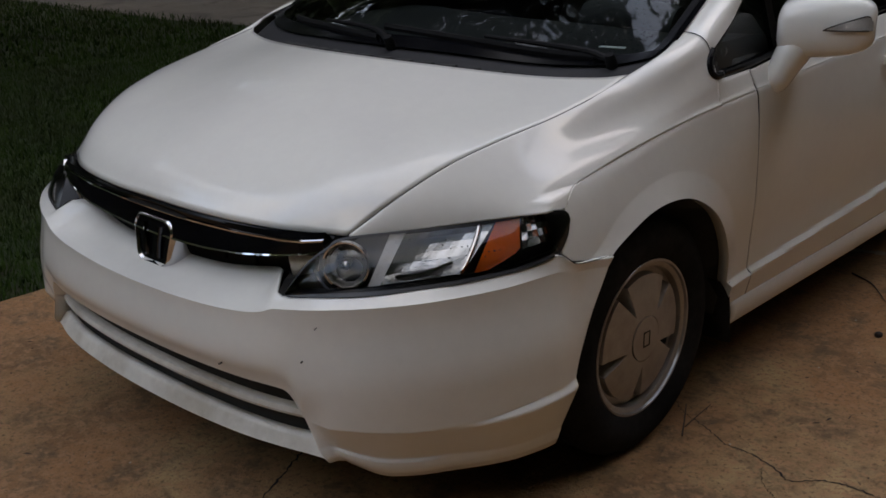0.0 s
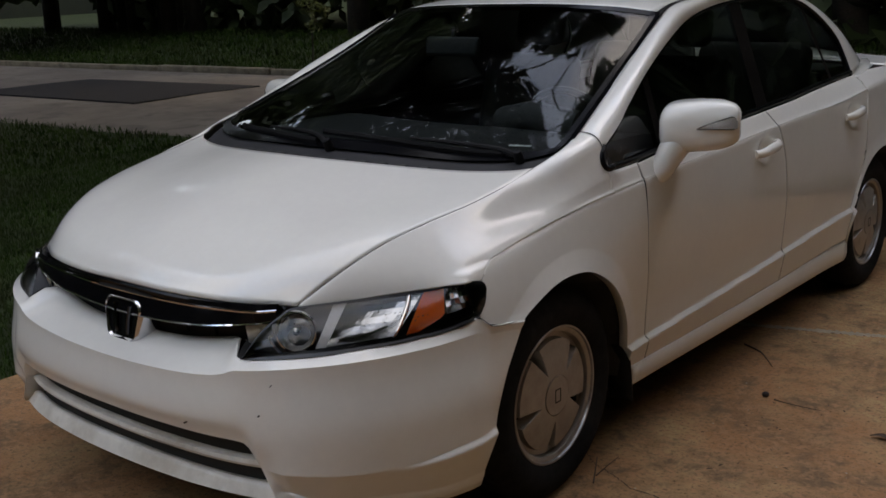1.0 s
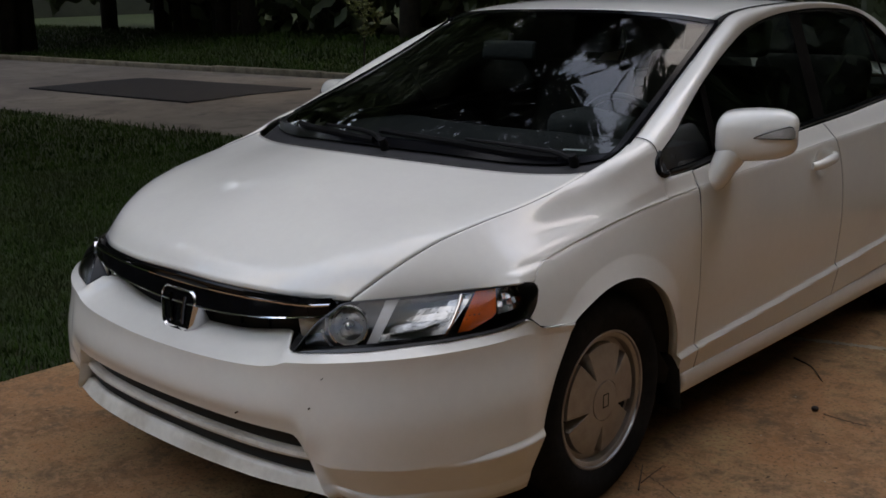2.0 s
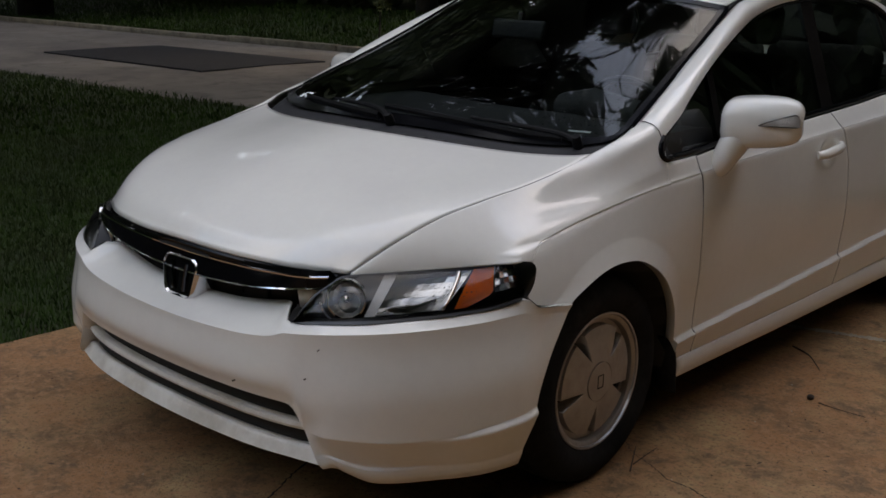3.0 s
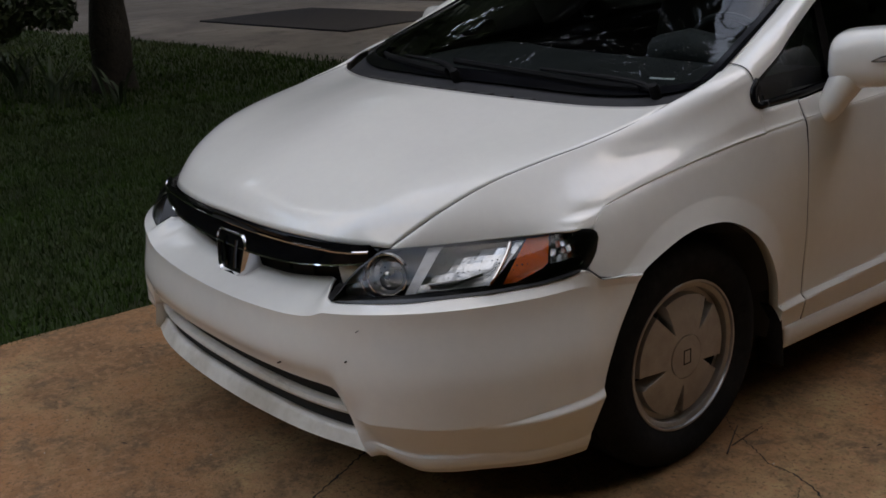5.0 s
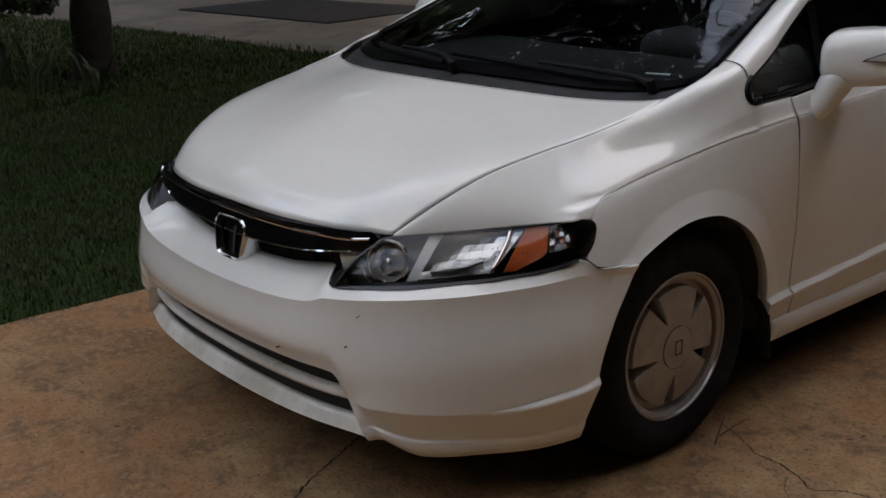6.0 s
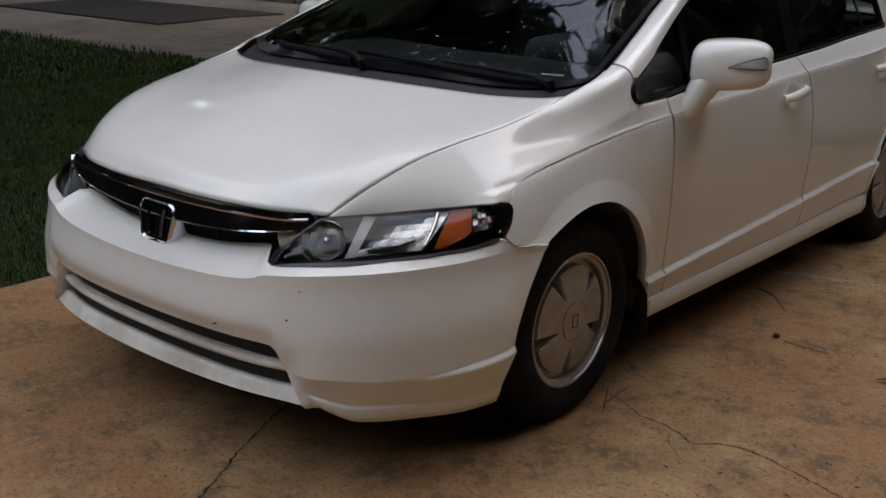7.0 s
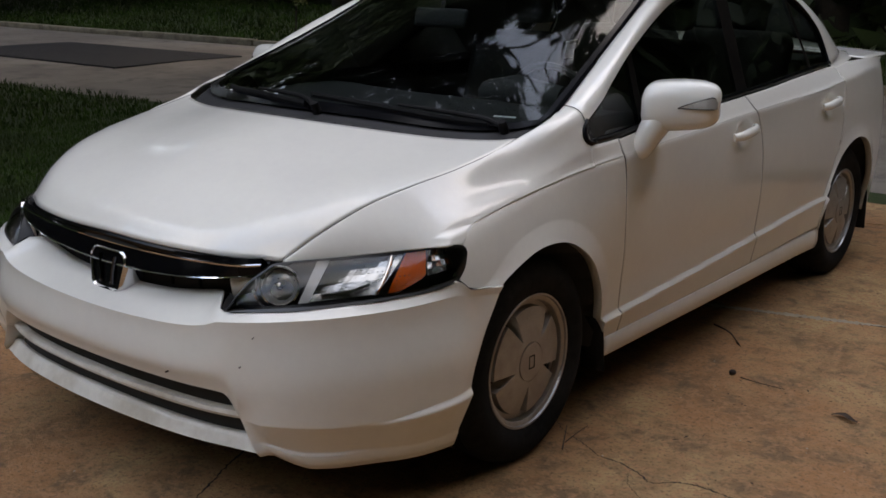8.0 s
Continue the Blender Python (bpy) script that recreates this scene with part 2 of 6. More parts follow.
crease_z = smooth_table((-0.42, -0.39, -0.303, -0.19, -0.06, 0.07, 0.205, 0.356, 0.511, 0.71, 1.42, 2.18, 2.92, 3.6), (0.762, 0.766, 0.778, 0.7985, 0.817, 0.834, 0.852, 0.864, 0.873, 0.881, 0.911, 0.937, 0.985, 1.0))
SIDE_Y = (-0.42, 0, 0.46, 1.3, 2.1, 2.7, 3.2, 3.5, 3.6)
side_x = [smooth_table(SIDE_Y, col) for col in (
    (0.836, 0.842, 0.868, 0.868, 0.866, 0.856, 0.806, 0.70, 0.60),     # on the shoulder line
    (0.872, 0.880, 0.878, 0.880, 0.879, 0.881, 0.840, 0.74, 0.64),
    (0.886, 0.892, 0.877, 0.880, 0.879, 0.891, 0.850, 0.75, 0.65),
    (0.890, 0.888, 0.862, 0.866, 0.864, 0.889, 0.846, 0.74, 0.64),
    (0.880, 0.873, 0.848, 0.853, 0.853, 0.872, 0.826, 0.72, 0.62))]    # at 0.28 m
belt_z = smooth_table((0.28, 0.458, 0.605, 1.27, 1.77, 2.0, 2.51, 3.0), (0.917, 0.921, 0.932, 0.9625, 0.983, 0.997, 1.0215, 1.04))
molding_z = lambda y: 0.331 + 0.0477 * y


def glass_x(y, z):
    return 0.828 - (0.462 - 0.15 * np.clip((1.15 - np.asarray(y, float)) / 0.85, 0, 1)) * (z - 0.94)


def body_x(y, z, bowls=()):
    """The side of the body at (y, z)."""
    y, z = np.asarray(y, float), np.asarray(z, float)
    cz = crease_z(y)
    cols = np.array([f(y) for f in side_x])
    t = np.clip((cz - z) / (cz - 0.28), 0, 1.2) * 4
    i = np.clip(t.astype(int), 0, 3)
    s = t - i
    pick = lambda k: np.take_along_axis(cols, np.clip(k, 0, 4)[None], 0)[0]
    a, b, c, d = pick(i - 1), pick(i), pick(i + 1), pick(i + 2)
    a = np.where(i == 0, 2 * b - c, a)
    d = np.where(i == 3, 2 * c - b, d)
    x = 0.5 * (2 * b + (c - a) * s + (2 * a - 5 * b + 4 * c - d) * s**2 + (3 * b - 3 * c + d - a) * s**3)
    up = np.clip((z - cz) / np.maximum(belt_z(y) - cz, 0.03), 0, 1.1)
    x = x + np.where(z > cz, (glass_x(y, belt_z(y)) + 0.008 - cols[0]) * (0.75 * up + 0.25 * up**2), 0)
    x = x - np.where(z > cz, 0.006 * np.sin(np.pi * np.clip(up, 0, 1) ** 0.5), 0) * step((y + 0.1) / 0.3)
    # groove under the shoulder line
    x = x - np.where(z <= cz, 0.0050 * np.exp(-(cz - z) / 0.006), 0) * step((y + 0.29) / 0.12)
    # the ledge low on the doors
    zm = molding_z(y)
    low = np.where(z < zm, 0.017 * step((zm - z) / 0.016) * np.clip(1 - 0.85 * (zm - 0.016 - z) / (zm - 0.280), 0, 1), 0)
    x = x + low * step((y - 0.30) / 0.05) * step((2.42 - y) / 0.03)
    for by, bz in bowls:
        x = x - 0.020 * np.exp(-(((y - by) / 0.052) ** 2 + ((z - bz) / 0.042) ** 2) ** 1.6)
    return x


# hood
half = coons(half_curve(HOOD_FRONT, 44), half_curve(HOOD_REAR, 44), curve(HOOD_MID, 50), curve(HOOD_SEAM, 50) - np.array([0.0009, 0, 0]),
             wu=lambda u: u**2.6)
# the hood stays full towards its sides and rolls down to the seam
hu, hv = np.meshgrid(np.linspace(0, 1, 44), np.linspace(0, 1, 50))
rise = np.clip(hv / 0.14, 0, 1) ** 0.6 * (1 - step((hv - 0.10) / 0.75))
half += (np.sin(np.pi * hu**3.4) * (0.009 * rise + 0.004 * np.sin(np.pi * hv)))[..., None] * np.array([0.15, -0.5, 1.0])
part("hood", Shape().sheet(half, (0, -0.4, 1)).mirrored(), PAINT, car, thick=0.010)

# front bumper, in columns along its plan
P_LEN = np.r_[0, np.cumsum(np.linalg.norm(np.diff(PLAN, axis=0), axis=1))]
P_TAN = np.gradient(PLAN, axis=0)
P_NOR = np.stack([P_TAN[:, 1], -P_TAN[:, 0]], 1)
P_NOR = P_NOR / np.linalg.norm(P_NOR, axis=1)[:, None]


def s_of_x(x):
    return np.interp(x, PLAN[:340, 0], P_LEN[:340])


def s_of_y(y):
    return np.interp(y, PLAN[:, 1], P_LEN)


def on_plan(s, off, z):
    """A point of the bumper: s metres round from the middle, off metres proud of the plan, at height z."""
    s, off, z = np.broadcast_arrays(np.asarray(s, float), off, z)
    xy = np.stack([np.interp(s, P_LEN, PLAN[:, k]) for k in (0, 1)], -1)
    n = np.stack([np.interp(s, P_LEN, P_NOR[:, k]) for k in (0, 1)], -1)
    return np.concatenate([xy + off[..., None] * n, z[..., None]], -1)


S = lambda *xs: [float(s_of_x(x)) for x in xs]
S_END = float(s_of_y(-0.25))
top_z = smooth_table(S(0, 0.2, 0.40, 0.455, 0.478, 0.50, 0.59, 0.685, 0.78, 0.848) + [float(s_of_y(y)) for y in (-0.444, -0.409, -0.36, -0.25)],
                     (0.585, 0.593, 0.620, 0.628, 0.604, 0.597, 0.609, 0.619, 0.630, 0.640, 0.648, 0.660, 0.628, 0.612))
top_off = smooth_table(S(0, 0.40, 0.45, 0.475, 0.6, 0.8) + [float(s_of_y(y)) for y in (-0.42, -0.37, -0.25)],
                       (-0.125, -0.125, -0.098, -0.040, -0.032, -0.028, -0.012, -0.002, 0.002))
crease_row = smooth_table(S(0, 0.13, 0.30, 0.41, 0.46, 0.49, 0.52, 0.685, 0.848) + [float(s_of_y(y)) for y in (-0.42, -0.36, -0.25)],
                          (0.541, 0.543, 0.549, 0.558, 0.568, 0.580, 0.583, 0.600, 0.616, 0.622, 0.607, 0.592))
under = smooth_table(S(0, 0.27, 0.46, 0.50, 0.516, 0.530, 0.548, 0.64, 0.74, 0.81, 0.86) + [float(s_of_y(y)) for y in (-0.40, -0.36, -0.25)],
                     (0.396, 0.396, 0.396, 0.394, 0.384, 0.362, 0.331, 0.331, 0.329, 0.335, 0.349, 0.362, 0.366, 0.37))
arch_s = smooth_table((0.19, 0.30, 0.39, 0.48, 0.58, 0.62), [float(s_of_y(y)) for y in (-0.406, -0.386, -0.363, -0.320, -0.256, -0.230)])

fullness = lambda s: 0.015 * (1 + 0.9 * step((s - S(0.45)[0]) / 0.3)) * step((S_END - 0.03 - s) / 0.16)
bumper = Shape()
FLARE = 0.011          # the wheel arch stands proud by this
cols = np.array(sorted(set(np.linspace(0, 0.90, 62)) | set(np.linspace(0.90, 1, 30)) | {s / S_END for s in S(0.49, 0.505, 0.516, 0.523, 0.530, 0.539, 0.548, 0.555)}))
rows = np.r_[np.linspace(0, 1, 7), np.linspace(1, 2, 13)[1:]]
grid = []
for r in rows:
    s = cols * S_END
    for _ in range(3):      # columns bend to end on the wheel arch
        zt, zc, zu = top_z(s), crease_row(s), under(s)
        z = zt + (zc - zt) * r if r <= 1 else zc + (zu - zc) * (r - 1)
        s = cols * (S_END + (arch_s(z) - S_END) * step((cols - 0.80) / 0.2))
    if r <= 1:
        off = -0.003 + (top_off(s) + 0.003) * (1 - r) ** 0.92
    else:
        q = r - 1
        off = -0.003 + fullness(s) * step(q / 0.7) * (step((1 - q) / 0.3) + (1 - step((1 - q) / 0.3)) * step((s - S(0.548)[0]) / 0.07))
    off = off + FLARE * np.clip(1 - (arch_s(z) - s) / 0.066, 0, 1) ** 1.15 * step((z - 0.37) / 0.16)
    grid.append(on_plan(s, off, z))
grid = np.array(grid)
bumper.sheet(grid, (0.3, -1, 0)).crease(grid[6])
# return into the lower opening
n_open = int(np.argmin(abs(cols * S_END - S(0.548)[0])))
edge = cols[: n_open + 1] * S_END
back = [grid[-1, : n_open + 1]]
for k in (0.5, 1.0):
    back.append(on_plan(edge * (1 - 0.02 * k), -0.050 * k, under(edge) - 0.004 * k))
bumper.sheet(np.array(back), (0, 0, -1))
# lower corner below the crease
s0 = [S(0.548)[0], S(0.560)[0], S(0.576)[0], S(0.594)[0]]
low_rows = [grid[-1, n_open:]]
ua = (cols[n_open:] * S_END - s0[0]) / (S_END - s0[0])
for q in np.r_[0.02, 0.04, 0.07, 0.10, 0.13, np.linspace(0.18, 0.62, 6), 0.64, 0.66, 0.68, 0.70, 0.72, 0.75, 0.80, 0.88, 1]:
    zb = 0.199 + 0.036 * (1 - step(ua / 0.26))
    left = np.interp(q, (0, 0.3, 0.7, 1), s0)
    s = left + (S_END - left) * ua
    for _ in range(3):
        z = under(np.maximum(s, s0[0])) * (1 - q) + zb * q
        s = left + (arch_s(z) - left) * ua
    side_w = step((s - S(0.77)[0]) / (S(0.87)[0] - S(0.77)[0]))      # a ledge at the crease grows towards the wheel
    chin_w = 1 - step((s - S(0.74)[0]) / 0.12)
    off = -0.003 + fullness(s) * step((s - s0[0]) / 0.07) * (1 - 0.35 * q) + 0.011 * side_w * step(q / 0.11) \
        - 0.030 * np.clip((q - 0.02 - 0.09 * side_w) / 0.62, 0, 1) * step(ua / 0.05) + 0.006 * chin_w * step((q - 0.63) / 0.07) * step(ua / 0.10) \
        - 0.008 * step((q - 0.80) / 0.20)
    low_rows.append(on_plan(s, off, z))
low_rows = np.array(low_rows)
bumper.sheet(low_rows, (0.5, -1, 0)).crease(low_rows[0])
inward = np.array([-np.interp(s0[1], P_LEN, P_NOR[:, 0]), -np.interp(s0[1], P_LEN, P_NOR[:, 1]), 0])
bumper.sheet(np.array([low_rows[:, 0], low_rows[:, 0] + inward * 0.07]), (-1, -0.3, 0))
bumper.mirrored()
part("front_bumper", bumper, PAINT, car, thick=0.006, angle=60)

# lip under the opening
lip = Shape()
ls = np.linspace(0, S(0.602)[0], 40)
edge_up = smooth_table(S(0, 0.3, 0.47, 0.56, 0.610), (0.281, 0.279, 0.277, 0.275, 0.258))
edge_dn = smooth_table(S(0, 0.3, 0.47, 0.57, 0.610), (0.238, 0.240, 0.241, 0.237, 0.234))
lip_rows = []
for q in (0, 0.04, 0.25, 0.5, 0.75, 0.92, 1.0, 1.12):
    z = edge_up(ls) + (edge_dn(ls) - edge_up(ls)) * q
    off = -0.050 if q == 0 else -0.034 + 0.024 * min(q, 1) ** 0.9 - 0.03 * max(0, q - 0.92) / 0.2
    lip_rows.append(on_plan(ls, np.full_like(ls, off) + 0.006 * step((ls - S(0.535)[0]) / 0.075), z))
lip.sheet(np.array(lip_rows), (0, -1, 0.4)).mirrored()
part("bumper_lip", lip, DIRTY, car, "dusty white lip under the lower opening", thick=0.005, angle=75)

# the opening's blade and dark back
blade = Shape()
bs = np.linspace(0, S(0.548)[0], 36)
prof = [(-0.056, 0.338), (-0.040, 0.339), (-0.030, 0.336), (-0.026, 0.326), (-0.030, 0.318), (-0.056, 0.313)]
blade.sheet(np.array([on_plan(bs, o, z) for o, z in prof]), (0, -1, 0)).mirrored()
part("grille_blade", blade, DIRTY, car, "dusty white blade across the lower opening")
mesh_back = Shape()
mesh_back.sheet(np.array([on_plan(np.linspace(0, S(0.60)[0], 30), -0.054, z) for z in (0.42, 0.34, 0.238)]), (0, -1, 0)).mirrored()
part("lower_grille", mesh_back, GAP, car, "black backing behind the lower opening")

# fender top, in upright sections from the hood seam over the shoulder; the shoulder is broad and round at the
# headlight and sharpens to a line towards the door
shoulder = lambda y: (float(side_x[0](y)), y, float(crease_z(y)))
A_BASE = [(0.740, 0.052, 0.959), (0.757, 0.124, 0.983), (0.755, 0.20, 1.007), (0.742, 0.285, 1.035)]
PILLAR_IN, PILLAR_OUT = np.array((0.742, 0.285, 1.035)), np.array([float(glass_x(0.296, 0.986)) + 0.006, 0.296, 0.986])
QUARTER = [tuple(PILLAR_IN * (1 - q) + PILLAR_OUT * q + 0.021 * math.sin(math.pi * q) * np.array([0.75, -0.1, 0.65])) for q in (0, 0.2, 0.4, 0.6, 0.8, 0.97)]
QUARTER += [(float(body_x(0.30, z)), 0.30, z) for z in (0.917, 0.89, 0.868)] + [shoulder(0.30)]
n, m = 44, 110
top_edge = curve([(x + 0.0012, y, z - 0.0008) for x, y, z in HOOD_SEAM] + A_BASE[1:], 400)
roll_z = smooth_table((-0.724, -0.599, -0.475, -0.40), (0.716, 0.726, 0.735, 0.743))
roll_x = smooth_table((-0.724, -0.599, -0.475, -0.40), (0.566, 0.678, 0.776, float(body_x(-0.40, 0.743))))
near_line = smooth_table((-0.40, -0.37, -0.345, -0.315, -0.28, 0.30), (float(crease_z(-0.40)) - 0.743, 0.0285, 0.0370, 0.014, 0.0, 0.0))


def roll_end(y):
    """Where the round of the shoulder ends, on the headlight's upper edge or on the side."""
    if y > -0.28:
        return np.array([float(side_x[0](y)), float(crease_z(y))])
    z = float(roll_z(y)) if y < -0.40 else float(crease_z(y) - near_line(y))
    return np.array([float(roll_x(y)) if y < -0.40 else float(body_x(y, z)), z])


quarter_c = curve(QUARTER, n)[:, [0, 2]]
q_ = np.linspace(0, 1, n)[:, None]
quarter_dev = quarter_c - (quarter_c[:1] * (1 - q_) + quarter_c[-1:] * q_)
fend = []
for y in np.r_[np.linspace(-0.7195, -0.60, 22)[:-1], np.linspace(-0.60, 0.285, m - 21)]:
    a_ = np.array([np.interp(y, top_edge[:, 1], top_edge[:, k]) for k in (0, 2)])
    y_low = y + 0.015 * float(step((y - 0.05) / 0.235))
    b_ = roll_end(y_low)
    k_front = a_ + (b_ - a_) * np.array([0.68, 0.44])
    k_line = roll_end(max(y_low, -0.40))
    k_side = b_ + np.array([float(side_x[0](max(y_low, -0.40))), float(crease_z(max(y_low, -0.40)))]) - k_line
    w_side = float(step((y + 0.62) / 0.24))
    k_ = k_front * (1 - w_side) + k_side * w_side
    w_sharp = float(step((y + 0.52) / 0.18))
    start = a_ + (k_ - a_) * (0.10 + 0.88 * w_sharp)
    # a straight run, then the round, evenly spaced
    t_ = np.linspace(0, 1, 60)[:, None]
    sec = np.vstack([a_ + (start - a_) * t_[:-1], start * (1 - t_) ** 2 + 2 * k_ * t_ * (1 - t_) + b_ * t_**2])
    sec = resample(sec, n)
    # hollow above the shoulder line, full towards the pillar
    sec = sec + quarter_dev * float(step((y + 0.06) / 0.34)) + np.array([0.004, 0.005]) * np.sin(np.pi * q_**0.7) * (1 - w_sharp) * float(step((y + 0.72) / 0.10)) \
        - np.array([0.55, 0.80]) * 0.009 * np.sin(np.pi * q_) ** 2 * float(step((y + 0.40) / 0.25)) * (1 - float(step((y - 0.05) / 0.22)))
    sec = sec + np.array([0.25, 1.0]) * 0.014 * np.sin(np.pi * q_**0.5) * (1 - q_) * float(step((y + 0.20) / 0.15)) * (1 - float(step((y - 0.12) / 0.16)))
    fend.append(np.stack([sec[:, 0], y + (y_low - y) * np.clip(q_[:, 0] * 2, 0, 1), sec[:, 1]], 1))
fend = np.array(fend)
ease = 0.5 * (np.sin(np.pi * q_[:, 0]) ** 0.6)[None, :, None]
for _ in range(140):        # even out the change from round to sharp
    fend[1:-1] += ease * ((fend[2:] + fend[:-2]) / 2 - fend[1:-1])
soft = 0.5 * (step((fend[:, :1, 1] + 0.60) / 0.12) * step((-0.16 - fend[:, :1, 1]) / 0.10))[:, :, None]
for _ in range(60):         # and the round over the end of the headlight
    fend[:, 1:-1] += soft * ((fend[:, 2:] + fend[:, :-2]) / 2 - fend[:, 1:-1])
# below the shoulder line it lies on the side of the body
below = np.clip((crease_z(fend[..., 1]) - fend[..., 2]) / 0.004, 0, 1) * step((fend[..., 1] + 0.42) / 0.05)
fend[..., 0] += below * (body_x(fend[..., 1], fend[..., 2]) - fend[..., 0])


def round_shoulder(p):
    """Rounds the fold along the shoulder line, broadly at the headlight and hardly at the door."""
    p = np.array(p)
    y = p[..., 1]
    cx, cz = side_x[0](y), crease_z(y)
    s_ = np.hypot(p[..., 0] - cx, p[..., 2] - cz)
    radius = fold_radius(np.clip(y, -0.60, 0.46)) * step((y + 0.50) / 0.10)
    up = np.stack([np.interp(y, fend[:, 0, 1], fend[:, 20, k]) for k in (0, 2)], -1) - np.stack([cx, cz], -1)
    down = np.stack([body_x(y, cz - 0.04), cz - 0.04], -1) - np.stack([cx, cz], -1)
    both = up / np.linalg.norm(up, axis=-1)[..., None] + down / np.linalg.norm(down, axis=-1)[..., None]
    move = np.clip(radius - s_, 0, None) ** 2 / (4 * np.maximum(radius, 1e-4))
    p[..., 0] += move * both[..., 0]
    p[..., 2] += move * both[..., 1]
    return p


fold_radius = smooth_table((-0.60, -0.42, -0.34, -0.26, -0.15, -0.02, 0.12, 0.28, 0.46), (0.03, 0.03, 0.045, 0.055, 0.042, 0.026, 0.014, 0.006, 0.004))
fender = Shape()
# strip under the quarter window
under_win = []
for q in (0.0, 0.08, 0.2, 0.4, 0.6, 0.8, 1.0):
    y = np.linspace(0.291, 0.468, 15)
    z = crease_z(y) + 0.0006 + (belt_z(y) + 0.002 - crease_z(y)) * q
    under_win.append(np.stack([body_x(y, z) - 0.0004, y, z], -1))
fender.sheet(np.array(under_win), (1, 0, 0.3))

# fender, lower side round the wheel arch
ARCH = [(-0.240, 0.592), (-0.20, 0.622), (-0.07, 0.666), (0.04, 0.674), (0.14, 0.652), (0.25, 0.584), (0.335, 0.478), (0.387, 0.358), (0.41, 0.262), (0.422, 0.205)]
OUTER = [(-0.240, 0.613), (-0.305, 0.616), (-0.350, 0.627), (-0.384, 0.655), (-0.350, 0.684), (-0.333, 0.714), (-0.340, 0.733)] \
    + [(y, float(roll_end(y)[1])) for y in np.linspace(-0.345, -0.285, 6)] \
    + [(y, float(crease_z(y)) - 0.0006) for y in np.linspace(-0.272, 0.466, 22)] + [(0.474, 0.80), (0.479, 0.62), (0.499, 0.404), (0.512, 0.29), (0.515, 0.205)]


def side_sheet(inner, outer, n_u, n_v, flare=0.0, bowls=()):
    a, b = curve(inner, n_u), resample(np.array(outer, float), n_u) if len(outer) > 9 else curve(outer, n_u)
    v = np.r_[np.linspace(0, 0.94, n_v), 0.965, 0.985, 1][:, None, None]
    yz = a[None] * (1 - v) + b[None] * v
    x = body_x(yz[..., 0], yz[..., 1], bowls)
    gap = np.linalg.norm(yz - a[None], axis=-1)
    x = x + flare * np.clip(1 - gap / 0.074, 0, 1) ** 1.15 * step((yz[..., 1] - 0.30) / 0.16)
    return np.concatenate([x[..., None], yz], -1)


side = side_sheet(ARCH, OUTER, 220, 60, FLARE)
side = round_shoulder(side)
fender.sheet(round_shoulder(fend), (0.5, -0.3, 1))
fender.sheet(side, (1, 0, 0))
lipin = side[0].copy()
lipin[:, 0] -= 0.03
fender.sheet(np.stack([side[0], lipin]), (0, 0, -1))
part("fender", fender, PAINT, car, thick=0.005, angle=40, weld=0.0003)
right = Shape()
right.v, right.f = [(-x, y, z) for x, y, z in fender.v], [face[::-1] for face in fender.f]
part("fender", right, PAINT, car, thick=0.005, angle=40, weld=0.0003)


# doors and quarter panels, grids on the side of the body
def side_panel(edge_a, edge_b, n_y, n_z, bowls=()):
    """Between two upright edges, each of (y, z) from the bottom to the belt; rows crowd at the shoulder line."""
    a, b = curve(edge_a, 80), curve(edge_b, 80)
    w = np.linspace(0, 1, n_y)
    bottom = a[0, 1] * (1 - w) + b[0, 1] * w
    rows = [("low", q) for q in np.linspace(0, 1, n_z)] + [("line", d) for d in (-0.006, -0.004, -0.002, -0.0008, 0.0, 0.0015, 0.004)] + [("top", q) for q in np.linspace(0.15, 1, 12)]
    out = []
    for kind_, q in rows:
        y = edge_a[2][0] * (1 - w) + edge_b[2][0] * w
        for _ in range(4):
            cz = crease_z(y)
            z = bottom + (cz - 0.008 - bottom) * q if kind_ == "low" else cz + q if kind_ == "line" else cz + (belt_z(y) - cz) * q
            y = np.interp(z, a[:, 1], a[:, 0]) * (1 - w) + np.interp(z, b[:, 1], b[:, 0]) * w
        out.append(np.stack([body_x(y, z, bowls), y, z], -1))
    return np.array(out)


HANDLES = [(1.38, 0.840), (2.325, 0.868)]
front_edge = [(0.519, 0.266), (0.503, 0.404), (0.483, 0.622), (0.478, 0.823), (0.467, 0.921)]
mid_edge = [(1.60, 0.280), (1.60, 0.42), (1.585, 0.63), (1.55, 0.82), (1.48, 0.970)]
rear_door_b = [(2.342, 0.300), (2.356, 0.42), (2.42, 0.58), (2.50, 0.72), (2.53, 0.88), (2.52, 1.014)]
for sx, tag in ((1, "left"), (-1, "right")):
    for nm, ea, eb, bowl in (("front_door", front_edge, mid_edge, HANDLES[:1]), ("rear_door", [(y + 0.005, z) for y, z in mid_edge], rear_door_b, HANDLES[1:])):
        p = side_panel(ea, eb, 110, 100, bowl)
        d = part(nm, Shape().sheet(p if sx > 0 else flip(p), (sx, 0, 0)), PAINT, car, thick=0.006, angle=25)
        by, bz = bowl[0]
        hx = float(body_x(by, bz)) + 0.016
        h = Shape()
        hy = np.linspace(-0.098, 0.098, 25)
        arch_out = 0.020 * (1 - (abs(hy) / 0.098) ** 4)
        h.tube(np.stack([hx - 0.012 + arch_out, by + hy, bz + 0.006 + 0.10 * hy], 1), 0.0125 + 0.004 * np.cos(hy / 0.098 * 1.5), 14, squash=1.15)
        if sx < 0:
            h.v, h.f = [(-x, y, z) for x, y, z in h.v], [face[::-1] for face in h.f]
        part("door_handle", h, PAINT, d)

